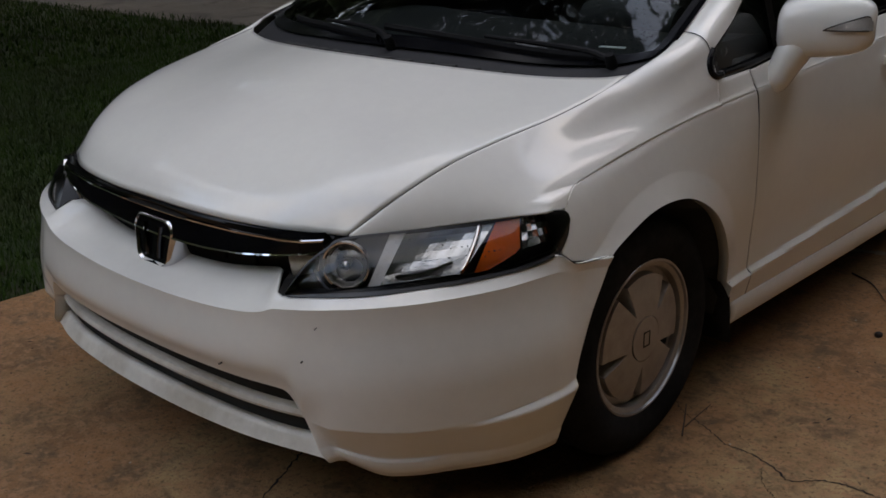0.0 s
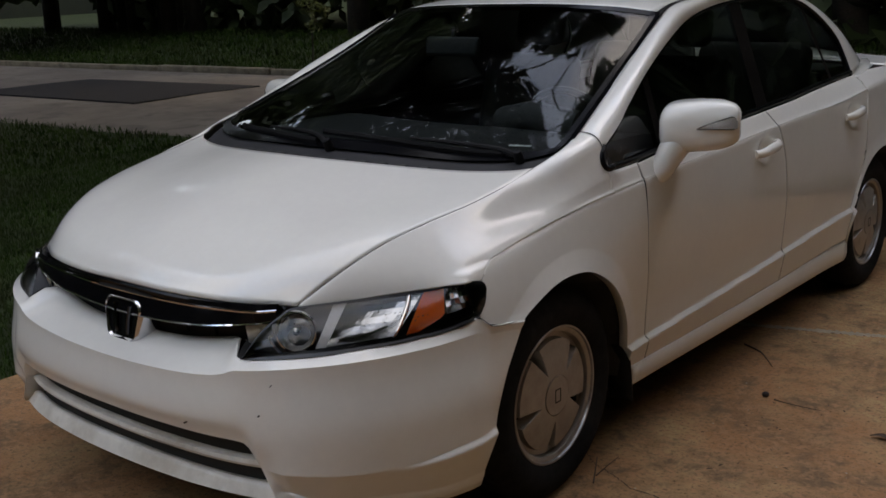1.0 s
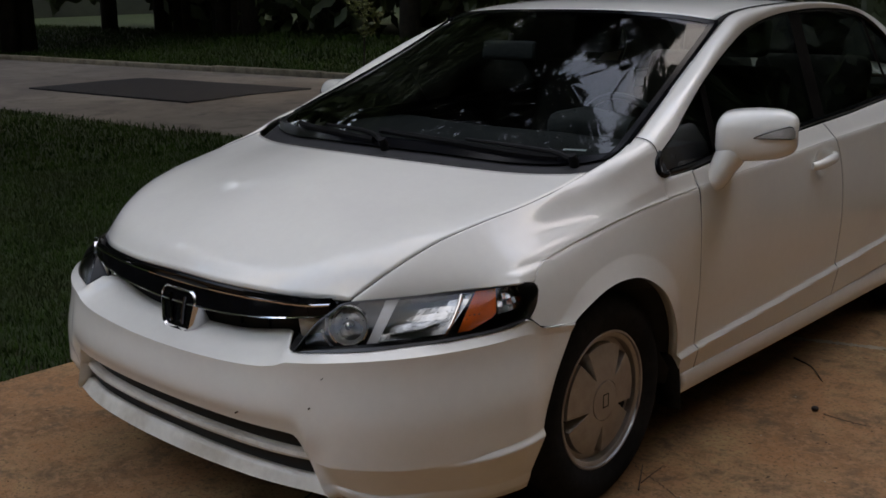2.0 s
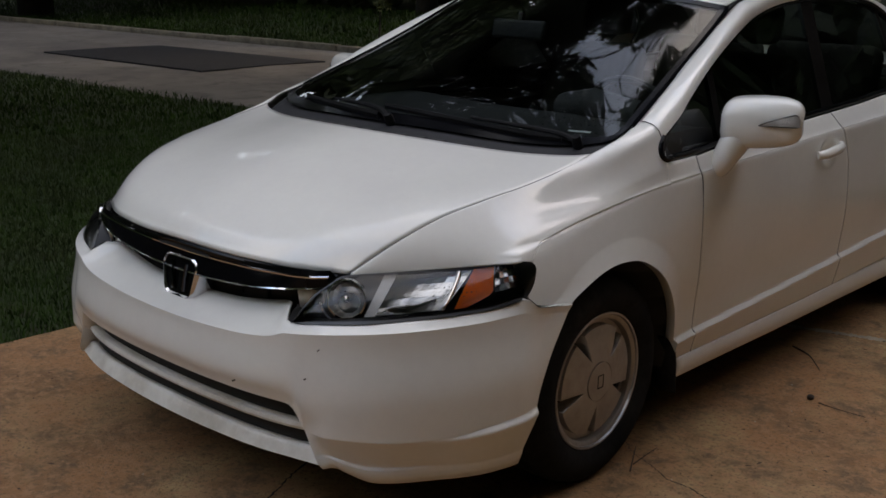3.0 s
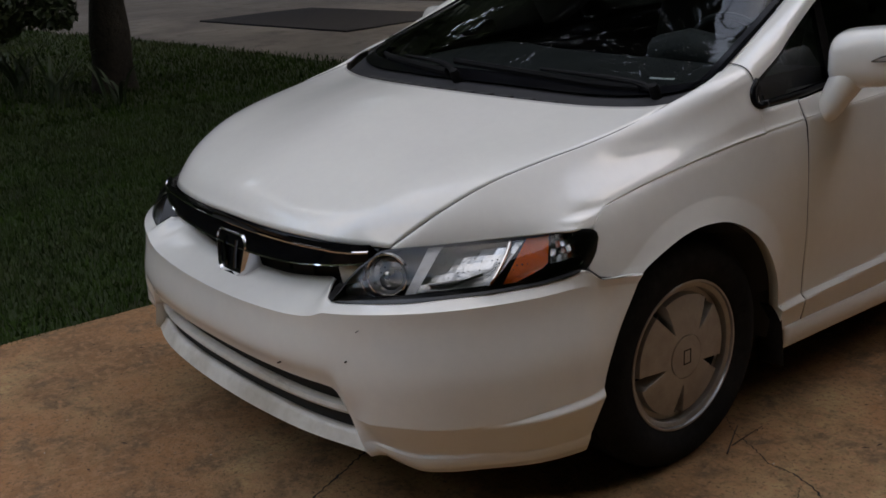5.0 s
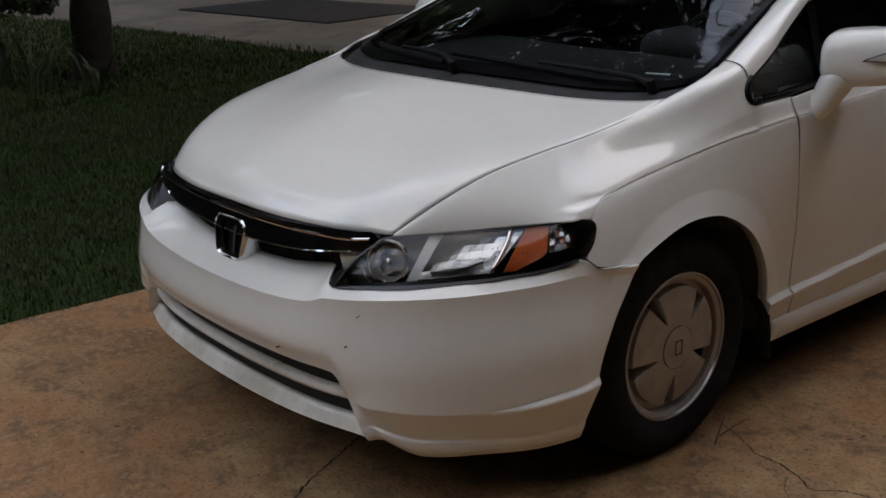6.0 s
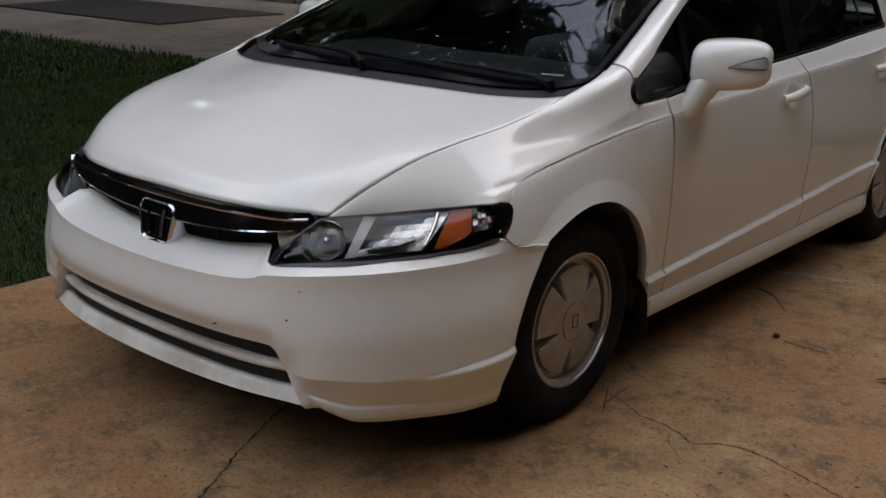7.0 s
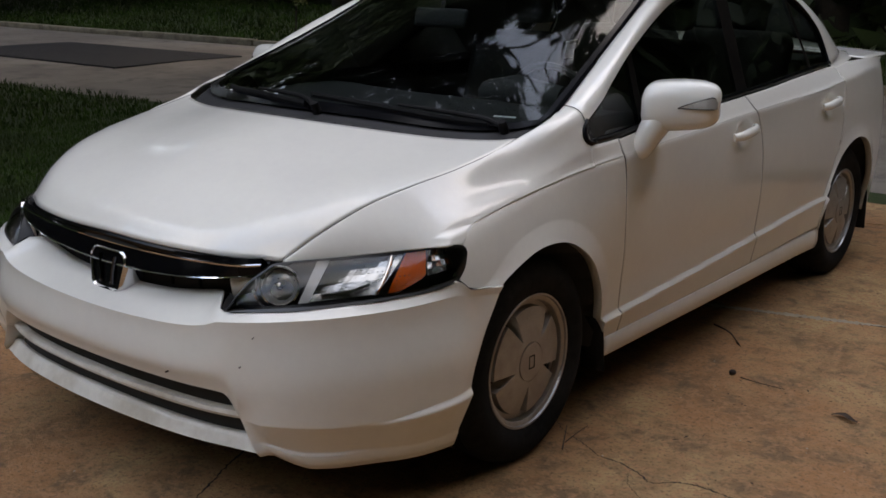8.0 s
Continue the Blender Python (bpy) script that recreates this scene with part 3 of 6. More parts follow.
# lower rear corner of the rear door and the rear quarter
REAR_ARCH = [(2.360, 0.212), (2.352, 0.36), (2.375, 0.46), (2.45, 0.585), (2.56, 0.655), (2.70, 0.682), (2.84, 0.655), (2.95, 0.585), (3.03, 0.46), (3.055, 0.33), (3.06, 0.26)]
REAR_OUT = [(2.356, 0.212), (2.35, 0.30), (2.362, 0.425), (2.425, 0.585), (2.505, 0.725), (2.535, 0.88), (2.525, 1.014), (2.7, 1.03), (3.0, 1.03), (3.3, 1.02), (3.46, 0.96), (3.5, 0.8), (3.5, 0.6), (3.48, 0.40), (3.45, 0.26)]
quarter = Shape()
qp = side_sheet(REAR_ARCH, REAR_OUT, 120, 40, FLARE)
quarter.sheet(qp, (1, 0, 0))
ql = qp[0].copy()
ql[:, 0] -= 0.03
quarter.sheet(np.stack([qp[0], ql]), (0, 0, -1))
# deck, rear bumper and tail, rounded in to the middle
deck = []
tail_rows = [(1.03, 0.0), (1.0, 0.03), (0.93, 0.06), (0.8, 0.08), (0.6, 0.10), (0.45, 0.10), (0.3, 0.06)]
for z, bulge in tail_rows:
    xe = float(body_x(3.49, min(z, 0.98)))
    xs = np.linspace(xe, 0, 16)
    deck.append(np.stack([xs, 3.49 + (0.02 + bulge) * (1 - (xs / xe) ** 2), np.full(16, z)], 1))
quarter.sheet(np.array(deck), (0, 1, 0))
deck2 = []
for y in np.linspace(2.98, 3.49, 8):
    xe = float(body_x(y, 1.03))
    xs = np.linspace(xe, 0, 16)
    deck2.append(np.stack([xs, np.full(16, y), 1.03 + 0.03 * (1 - (xs / xe) ** 2)], 1))
quarter.sheet(np.array(deck2), (0, 0, 1))
quarter.mirrored()
part("rear_quarter", quarter, PAINT, car, thick=0.005, angle=35)

# sill under the doors
sill = Shape()
ys = np.linspace(0.428, 2.362, 60)
rows = []
for k, (z, dx) in enumerate(((0.276, -0.002), (0.262, 0.006), (0.24, 0.008), (0.22, 0.004), (0.202, -0.004), (0.196, -0.03))):
    rows.append(np.stack([body_x(ys, np.full_like(ys, 0.285)) + dx - 0.004, ys, np.full_like(ys, z) + (0.010 * (ys - 0.5) * (z > 0.25) - 0.003 * (ys - 0.4) * (z < 0.25))], 1))
for sx in (1, -1):
    part("sill", Shape().sheet(np.array(rows) if sx > 0 else flip(np.array(rows)), (sx, 0, 0)), PAINT, car, thick=0.005)


# thin black tubes along the panel gaps, standing in for the shade in them
def gap_line(name, pts, r=0.0022):
    for sx in (1, -1):
        part(name, Shape().tube([(sx * x, y, z) for x, y, z in pts], r, 6), GAP, car)


on_body = lambda edge, n: [(float(body_x(y, z)) - 0.0012, y, z) for y, z in curve(edge, n)]
gap_line("hood_gap_line", curve(HOOD_SEAM, 60) + np.array([0, 0, -0.0012]), 0.0014)
gap_line("door_gap_line", on_body([(y - 0.002, z) for y, z in front_edge], 60), 0.0014)
gap_line("door_gap_line", on_body([(y + 0.0025, z) for y, z in mid_edge], 60), 0.0013)
gap_line("bumper_gap_line", [tuple(on_plan(s_, float(top_off(s_)) + 0.001, float(top_z(s_)))) for s_ in np.linspace(float(s_of_y(-0.41)), float(s_of_y(-0.262)), 24)], 0.0009)
gap_line("pillar_gap_line", curve([(x + 0.001, y, z + 0.001) for x, y, z in QUARTER[:6]], 20), 0.0012)

# dark inner shell behind the gaps, floor and wheel wells
inner = Shape()
ys = np.linspace(-0.30, 3.35, 90)
zs = np.linspace(0.24, 0.90, 12)
yy, zz = np.meshgrid(ys, zs)
zz = 0.24 + (zz - 0.24) / 0.66 * (crease_z(yy) - 0.05 - 0.24)
xx = body_x(yy, zz) - 0.030
well = np.minimum(np.hypot(yy, zz - 0.31), np.hypot(yy - 2.7, zz - 0.31)) < 0.365
xx = np.where(well, 0.60, xx)
inner.sheet(np.stack([xx, yy, zz], -1), (1, 0, 0)).mirrored()
inner.box((-0.60, -0.72, 0.23), (0.60, 3.30, 0.27), 0.02)
inner.box((-0.78, 0.40, 0.215), (0.78, 2.33, 0.27), 0.02)
inner.box((-0.60, -0.66, 0.24), (0.60, -0.05, 0.66), 0.03)
part("underbody", inner, GAP, car, "dark floor pan and wheel wells", weld=0)
engine_cover = Shape()
engine_cover.sheet(half * np.array([0.97, 1, 1]) - np.array([0, -0.01, 0.035]), (0, 0, 1)).mirrored()
part("engine_bay", engine_cover, GAP, car)

# ---- greenhouse ----
A_LINE = [(0.742, 0.285, 1.035), (0.705, 0.505, 1.127), (0.664, 0.742, 1.228), (0.625, 0.970, 1.325)]
DITCH = A_LINE + [(0.600, 1.165, 1.384), (0.588, 1.541, 1.405), (0.580, 2.0, 1.396), (0.588, 2.30, 1.355), (0.61, 2.60, 1.255), (0.635, 2.85, 1.14), (0.655, 3.0, 1.06)]
WIN_TOP = [(0.296, 0.986), (0.43, 1.045), (0.505, 1.087), (0.700, 1.180), (0.95, 1.271), (1.17, 1.331), (1.42, 1.370), (1.74, 1.387), (2.04, 1.381), (2.235, 1.358), (2.392, 1.291), (2.50, 1.194), (2.515, 1.10), (2.505, 1.022)]
win_top = np.array([(float(glass_x(y, z)) + 0.006, y, z) for y, z in WIN_TOP])
rail = Shape()
nn = 90
inner_c, outer_c = curve(DITCH, nn), curve(win_top, nn)
strip = []
for q in np.linspace(0, 1, 9):
    p = inner_c * (1 - q) + outer_c * q
    bulge = 0.026 * math.sin(math.pi * q) * (0.8 + 0.2 * step(np.linspace(0, 6, nn)))[:, None]
    p = p + bulge * np.array([0.75, -0.1, 0.65])
    strip.append(p)
strip = np.array(strip)
strip = np.concatenate([strip[:, :1] + (strip[:, :1] - strip[:, 1:2]) * 0.4 - np.array([0.004, 0, 0.002]), strip], 1)
rail.sheet(strip, (1, 0, 0.7))
rail.sheet(np.array([outer_c, outer_c - np.array([0.02, 0, 0])]), (0, 0, -1))
# base of the rear pillar down to the deck
rail.sheet(coons(curve([(0.655, 3.0, 1.06), (0.72, 2.80, 1.045), (0.795, 2.505, 1.022)], 14), curve([(0.62, 3.25, 1.04), (0.74, 2.95, 1.03), (0.812, 2.50, 1.010)], 14),
                 curve([(0.655, 3.0, 1.06), (0.62, 3.25, 1.04)], 6), curve([(0.795, 2.505, 1.022), (0.812, 2.50, 1.010)], 6)), (0.5, 0, 1))
rail.mirrored()
part("roof_rail", rail, PAINT, car, thick=0.004, weld=0.002)

lining = np.array([strip[k] * np.array([0.985, 1, 0.995]) - np.array([0.014, 0, 0.006]) for k in range(0, 9, 2)])
part("pillar_lining", Shape().sheet(lining, (-1, 0, -0.7)).mirrored(), DASH, car, "dark cloth lining of the roof pillars", weld=0)

WS_TOP = [(0, 0.87, 1.394), (0.27, 0.885, 1.391), (0.48, 0.94, 1.378), (0.604, 1.006, 1.358)]
roof = Shape()
ditch_roof = curve([(0.604, 1.006, 1.358), (0.592, 1.16, 1.386), (0.574, 1.55, 1.407), (0.566, 2.0, 1.398), (0.574, 2.29, 1.358)], 40)
mid_roof = curve([(0, 0.87, 1.394), (0, 1.1, 1.424), (0, 1.45, 1.437), (0, 1.9, 1.425), (0, 2.38, 1.372)], 40)
roof_rear = curve([(0, 2.38, 1.372), (0.3, 2.36, 1.369), (0.574, 2.29, 1.358)], 24)
roof.sheet(coons(half_curve(WS_TOP, 24), roof_rear, mid_roof, ditch_roof, wu=lambda u: u**2), (0, 0, 1)).mirrored()
part("roof", roof, PAINT, car, thick=0.005)
ditch = curve([(0.617, 0.995, 1.345), (0.598, 1.16, 1.381), (0.581, 1.55, 1.403), (0.573, 2.0, 1.394), (0.581, 2.30, 1.352)], 40)
for sx in (1, -1):
    part("roof_molding", Shape().tube(ditch * np.array([sx, 1, 1]), 0.008, 8), TRIM, car, "black strip between roof and side")

# windshield, with its black border, and the cowl under it
WS_LOW = [(0, -0.11, 0.990), (0.25, -0.068, 0.983), (0.5, 0.018, 0.966), (0.66, 0.085, 0.970), (0.736, 0.150, 0.985)]
ws_side = curve([(0.736, 0.150, 0.985), (0.742, 0.220, 1.011), (0.728, 0.305, 1.045), (0.690, 0.512, 1.128), (0.648, 0.750, 1.229), (0.615, 0.965, 1.330), (0.604, 1.006, 1.358)], 40)
ws_mid = curve([(0, -0.11, 0.990), (0, 0.12, 1.100), (0, 0.37, 1.210), (0, 0.61, 1.305), (0, 0.87, 1.394)], 40)
pane = coons(half_curve(WS_LOW, 40), half_curve(WS_TOP, 40), ws_mid, ws_side, wu=lambda u: u**2.2)
screen = part("windshield", Shape().sheet(pane, (0, -1, 1)).mirrored(), WINDSHIELD, car, "raked windshield with raindrops")
border = Shape()
lift = np.array([0, -0.0015, 0.002])
inset = pane[:, -2:] + lift
border.sheet(inset, (0, -1, 1))
border.sheet(pane[-2:] + lift, (0, -1, 1))
border.sheet(pane[:3] + lift, (0, -1, 1))
border.sheet(np.array([ws_side + np.array([0.0, -0.001, 0.001]), ws_side + np.array([0.018, -0.004, 0.001])]), (0.5, -1, 1))
border.mirrored()
part("windshield_border", border, GLOSS, screen, "black printed border", weld=0)
cowl = Shape()
low, rear = half_curve(WS_LOW, 60), half_curve(HOOD_REAR, 60)
mid_c = (low + rear) / 2 - np.array([0, 0, 0.016])
rear_in = rear - np.array([0, 0.0, 0.020])
cowl.sheet(np.array([rear_in - np.array([0, 0.02, 0.01]), rear_in + np.array([0, 0.015, -0.004]), mid_c, low - np.array([0, 0.012, 0.010]), low + np.array([0, 0.03, 0.004])]), (0, -0.5, 1)).mirrored()
part("cowl", cowl, COWL, car, "dark grey plastic cowl with slots")
for k in range(14):
    x = -0.42 + 0.064 * k
    p = np.array([np.interp(abs(x), low[:, 0], low[:, j]) for j in (0, 1, 2)]) * 0.5 + np.array([np.interp(abs(x), rear[:, 0], rear[:, j]) for j in (0, 1, 2)]) * 0.5
    p[0] = x
    part("cowl_slot", Shape().box((x - 0.024, p[1] - 0.014, p[2] - 0.020), (x + 0.024, p[1] + 0.014, p[2] - 0.0125), 0.003), GAP, car)


def on_pane(u, v, lift=0.0):
    """A point of the windshield: u from the middle to its left edge (-1 to 1), v from base to top."""
    i, j = v * (pane.shape[0] - 1), abs(u) * (pane.shape[1] - 1)
    i0, j0 = min(int(i), pane.shape[0] - 2), min(int(j), pane.shape[1] - 2)
    fi, fj = i - i0, j - j0
    p = (pane[i0, j0] * (1 - fi) * (1 - fj) + pane[i0 + 1, j0] * fi * (1 - fj) + pane[i0, j0 + 1] * (1 - fi) * fj + pane[i0 + 1, j0 + 1] * fi * fj)
    p = p + lift * np.array([0.0, -0.42, 0.9])
    return p * np.array([math.copysign(1, u), 1, 1])


for (u0, v0), (u1, v1), (b0, b1) in (((0.88, -0.0), (0.42, 0.060), ((0.80, 0.030), (0.0, 0.070))), ((0.10, -0.02), (-0.36, 0.055), ((0.02, 0.02), (-0.72, 0.065)))):
    wiper = Shape()
    arm = [on_pane(u0, max(v0, 0), 0.012), on_pane(u0 * 0.75 + u1 * 0.25, 0.03 + v1 * 0.2, 0.020), on_pane(u1, v1, 0.022)]
    wiper.tube(curve(arm, 16), np.linspace(0.010, 0.005, 16), 8)
    wiper.lathe([(0.0, 0.022), (0.012, 0.020), (0.015, 0.0), (0.015, -0.03)], arm[0], (0, -0.42, 0.9), 16)
    w = part("wiper", wiper, TRIM, car, "black wiper arm at rest")
    bl = Shape()
    line = [on_pane(b0[0] + (b1[0] - b0[0]) * k, b0[1] + (b1[1] - b0[1]) * k, 0.010) for k in np.linspace(0, 1, 14)]
    bl.tube(line, 0.006, 6, squash=1.8)
    part("wiper_blade", bl, TRIM, w)

# raindrops on the lower left of the windshield
rng = random.Random(5)
drops = Shape()
for _ in range(330):
    u, v = rng.uniform(0.56, 0.93), rng.betavariate(1.3, 2.2) * 0.42 + 0.05
    r = rng.uniform(0.0012, 0.0032)
    drops.lathe([(r, 0), (r * 0.8, r * 0.35), (r * 0.35, r * 0.55), (0.0001, r * 0.6)], on_pane(u, v, 0.0005), (0.15, -0.42, 0.9), 7)
tagged(part("raindrop_spatter", drops, glass("water", (0.75, 0.78, 0.8), ior=1.33), screen, "raindrops on the glass", weld=0), kind="stuff")

# side windows: black frame strips and panes
def on_side(y, z, proud=0.0):
    return np.array([float(glass_x(y, z)) + proud, y, z])


top_y = curve([(y, z) for y, z in WIN_TOP], 200)
i_peak = int(np.argmax(top_y[:, 1]))
def win_z(y):
    if y < top_y[i_peak, 0]:
        return float(np.interp(y, top_y[: i_peak, 0], top_y[: i_peak, 1]))
    seg = top_y[i_peak:]
    j = int(np.argmax(seg[:, 0]))
    return float(np.interp(y, seg[: j + 1, 0], seg[: j + 1, 1]))


def window_pane(y0, y1, n=26):
    cols = []
    for y in np.linspace(y0, y1, n):
        zb, zt = float(belt_z(y)) + 0.004, win_z(min(y, 2.512)) - 0.004
        cols.append([on_side(y, z, -0.012) for z in np.linspace(zb, max(zt, zb + 0.004), 10)])
    return np.array(cols)


for sx in (1, -1):
    keep = (lambda p: p) if sx > 0 else flip
    for nm, a, b in (("quarter_window", 0.302, 0.67), ("front_window", 0.67, 1.53), ("rear_window", 1.53, 2.26), ("rear_quarter_window", 2.26, 2.505)):
        part(nm, Shape().sheet(keep(window_pane(a, b)), (sx, 0, 0.3)), WINDOW, car, "dark tinted side glass")
    fr = Shape()
    belt = np.array([on_side(y, float(belt_z(y)) + 0.012, 0.002) for y in np.linspace(0.300, 2.505, 50)])
    fr.tube(belt, 0.009, 8, squash=1.2)
    hoop = np.array([on_side(y, z - 0.006, -0.004) for y, z in curve(WIN_TOP, 90)])
    fr.tube(hoop, 0.009, 8)
    # rounded front corner
    nose = curve([(0.330, 0.929), (0.302, 0.928), (0.284, 0.937), (0.280, 0.953), (0.288, 0.972), (0.312, 0.992)], 24)
    on_nose = lambda p, proud: [on_side(y, z, proud) for y, z in p]
    fr.tube(np.array(on_nose(nose, 0.004)), 0.0105, 8)
    fr.sheet(np.array([on_nose(nose, 0.008), on_nose(nose * 0.5 + np.array([0.325, 0.955]) * 0.5, 0.007), on_nose(nose * 0.05 + np.array([0.325, 0.955]) * 0.95, 0.003)]), (1, 0, 0.4))
    for a, b, w in ((0.655, 0.690, 0.020), (1.490, 1.600, 0.050), (2.265, 2.25, 0.014)):
        post = []
        for q in np.linspace(0, 1, 8):
            yc = a + (b - a) * q
            z = float(belt_z(yc)) * (1 - q) + (win_z(yc) - 0.004) * q
            post.append([on_side(yc - w, z, -0.004), on_side(yc + w, z, -0.004)])
        post = np.array(post)
        part("window_post", Shape().sheet(post if sx > 0 else flip(post), (sx, 0, 0.4)), MATTE, car, "matt black post between the side windows")
    if sx < 0:
        fr.v, fr.f = [(-x, y, z) for x, y, z in fr.v], [face[::-1] for face in fr.f]
    part("window_frame", fr, GLOSS, car, "black strip round the side windows", weld=0)

back_glass = coons(curve([(0, 2.39, 1.370), (0.3, 2.37, 1.367), (0.576, 2.30, 1.350)], 20), curve([(0, 3.06, 1.06), (0.35, 3.04, 1.06), (0.648, 2.99, 1.055)], 20),
                   curve([(0, 2.39, 1.370), (0, 3.06, 1.06)], 16), curve([(0.576, 2.30, 1.350), (0.605, 2.65, 1.22), (0.648, 2.99, 1.055)], 16))
part("back_window", Shape().sheet(back_glass, (0, 1, 1)).mirrored(), WINDOW, car)

# ---- headlights ----
TIP = (float(body_x(-0.333, 0.716)) + 0.001, -0.333, 0.716)
HL_TOP = [(0.478, -0.842, 0.592), (0.510, -0.793, 0.660), (0.537, -0.756, 0.695), (0.565, -0.724, 0.715), (0.677, -0.599, 0.725), (0.775, -0.475, 0.733), (0.833, -0.396, 0.743), (float(body_x(-0.342, 0.735)) + 0.001, -0.342, 0.735), TIP]
hl_low_s = [float(s_of_x(x)) for x in (0.492, 0.60, 0.70, 0.80, 0.845, 0.868)] + [float(s_of_y(-0.425))]
HL_LOW = [on_plan(s, float(top_off(s)) + 0.001, float(top_z(s)) - 0.001) for s in hl_low_s] + [np.array([float(body_x(y, z)) + 0.001, y, z]) for y, z in ((-0.386, 0.656), (-0.352, 0.684))] + [np.array(TIP)]
hl_top, hl_low = curve(HL_TOP, 60), curve(HL_LOW, 60)


def lamp_sheet(back, grow=0.0, n=14):
    """The face of the headlight, set back by so many metres."""
    rows = []
    into = np.array([-0.62, 0.72, -0.05])
    for q in np.linspace(0, 1, n):
        p = hl_low * (1 - q) + hl_top * q
        out = np.linspace(0, 1, 60)[:, None]
        bulge = 0.020 * math.sin(math.pi * q) * np.sin(np.pi * np.clip(out, 0.02, 1)) ** 0.6
        d = np.array([0.45, -0.85, 0.25]) * (1 - out) + np.array([0.85, -0.45, 0.25]) * out
        rows.append(p + bulge * d + back * into)
    return np.array(rows)


def build_headlight(sx):
    lamp = Shape()
    pos = (lambda p: p) if sx > 0 else flip

    def put(name, sh, mat, parent, label="", **kw):
        if sx < 0:
            sh.v, sh.f = [(-x, y, z) for x, y, z in sh.v], [face[::-1] for face in sh.f]
        return part(name, sh, mat, parent, label, **kw)
    face, deep = lamp_sheet(0.0), lamp_sheet(0.060)
    lens = put("headlight", Shape().sheet(face, (0.5, -1, 0.2)), LENS, car, "clear headlight lens with raindrops")
    house = Shape().sheet(deep, (0.5, -1, 0.2))
    rim = np.concatenate([face[0], face[-1][::-1]])
    rim_in = np.concatenate([deep[0], deep[-1][::-1]])
    house.sheet(np.array([rim, rim_in]), (0, 0, 1))
    put("lamp_housing", house, BEZEL, lens, "black headlight housing", weld=0)
    # black border of the lens
    edge = Shape()
    for a, b in ((0, 0.13), (1, 0.96)):
        wid = lambda q: hl_low * (1 - q) + hl_top * q
        edge.sheet(np.array([wid(a), wid((a + b) / 2), wid(b)]) + np.array([0.002, -0.003, 0.001]), (0.5, -1, 0.2))
    edge.sheet(np.array([wid(q)[52:] for q in np.linspace(0, 1, 6)]) + np.array([0.002, -0.003, 0.001]), (0.5, -1, 0.2))
    put("lens_border", edge, BEZEL, lens, weld=0)
    # a point inside the lamp: along 0..1 from the inner corner, up 0..1, deep in metres
    def inside(a, q, back):
        i = a * 59
        i0 = min(int(i), 58)
        w = i - i0
        p = (hl_low[i0] * (1 - w) + hl_low[i0 + 1] * w) * (1 - q) + (hl_top[i0] * (1 - w) + hl_top[i0 + 1] * w) * q
        return p + back * np.array([-0.62, 0.72, -0.05])
    look_out = np.array([0.52, -0.84, 0.12])
    # round inner lamp
    bowl_out = np.array([0.51, -0.82, 0.24])
    c = inside(0.243, 0.50, 0.028)
    bowl = Shape().lathe([(0.049, 0.014), (0.045, 0.009), (0.040, -0.002), (0.031, -0.011), (0.016, -0.017), (0.001, -0.019)], c, bowl_out, 13)
    put("reflector", bowl, BOWL, lens, "round faceted chrome reflector bowl", angle=4)
    put("reflector_shelf", Shape().tube([c + 0.043 * (math.cos(a) * np.array([0.85, 0.52, 0.0]) + math.sin(a) * np.array([0, 0, 1.0])) - 0.004 * bowl_out for a in np.linspace(radians(118), radians(262), 16)], 0.0022, 6), CHROME, lens)
    ringo = Shape().lathe([(0.045, 0.009), (0.048, 0.017), (0.0515, 0.017), (0.053, 0.006)], c, look_out, 40)
    put("reflector_ring", ringo, CHROME, lens)
    bulb = Shape().lathe([(0.010, -0.02), (0.013, 0.0), (0.010, 0.014), (0.001, 0.018)], c, look_out, 16)
    put("bulb", bulb, CHROME, lens)
    swoosh = Shape()
    arc = [c + 0.070 * (math.cos(a) * np.array([0.85, 0.52, 0.0]) + math.sin(a) * np.array([0, 0, 1.0])) + 0.012 * look_out for a in np.linspace(radians(190), radians(275), 14)]
    swoosh.tube(arc, 0.0035, 6)
    put("trim_arc", swoosh, CHROME, lens)
    # wide main reflector in upright and level facets that lean back to the sky
    main = Shape()
    rf = random.Random(31)
    n_q, n_a = 6, 11
    rows = []
    for q in np.linspace(0.15, 0.93, n_q + 1):
        row = []
        for u in np.linspace(0, 1, n_a + 1):
            bowl_in = 0.004 + 0.024 * (1 - abs(2 * u - 1) ** 2.2) * (1 - abs(2 * (q - 0.15) / 0.78 - 1) ** 2.2) + rf.uniform(-0.0016, 0.0016)
            row.append(inside(0.295 + 0.165 * q + (0.235 + 0.040 * q) * u, q, bowl_in))
        rows.append(row)
    rows = np.array(rows)
    for iq in range(n_q):
        for ia in range(n_a):
            main.sheet(rows[iq: iq + 2, ia: ia + 2], (0.5, -1, 0.2))
    put("main_reflector", main, REFLECTOR, lens, "wide faceted chrome reflector", angle=5, weld=0)
    wing = Shape()
    wing.sheet(np.array([[inside(0.262 + 0.150 * q, q, 0.010), inside(0.298 + 0.165 * q, q, 0.013)] for q in np.linspace(0.12, 0.94, 7)]), (0.5, -1, 0.2))
    put("bezel_wing", wing, REFLECTOR_GREY, lens, "grey slanted wing beside the main reflector")
    put("reflector_rail", Shape().tube(curve([inside(0.37, 0.26, 0.004), inside(0.45, 0.25, 0.003), inside(0.545, 0.36, 0.004)], 12), 0.004, 8), CHROME, lens)
    # divider
    dv = Shape()
    dv.tube(curve([inside(0.545, 0.12, 0.005), inside(0.590, 0.35, 0.004), inside(0.645, 0.70, 0.004), inside(0.675, 0.94, 0.006)], 14), 0.005, 8)
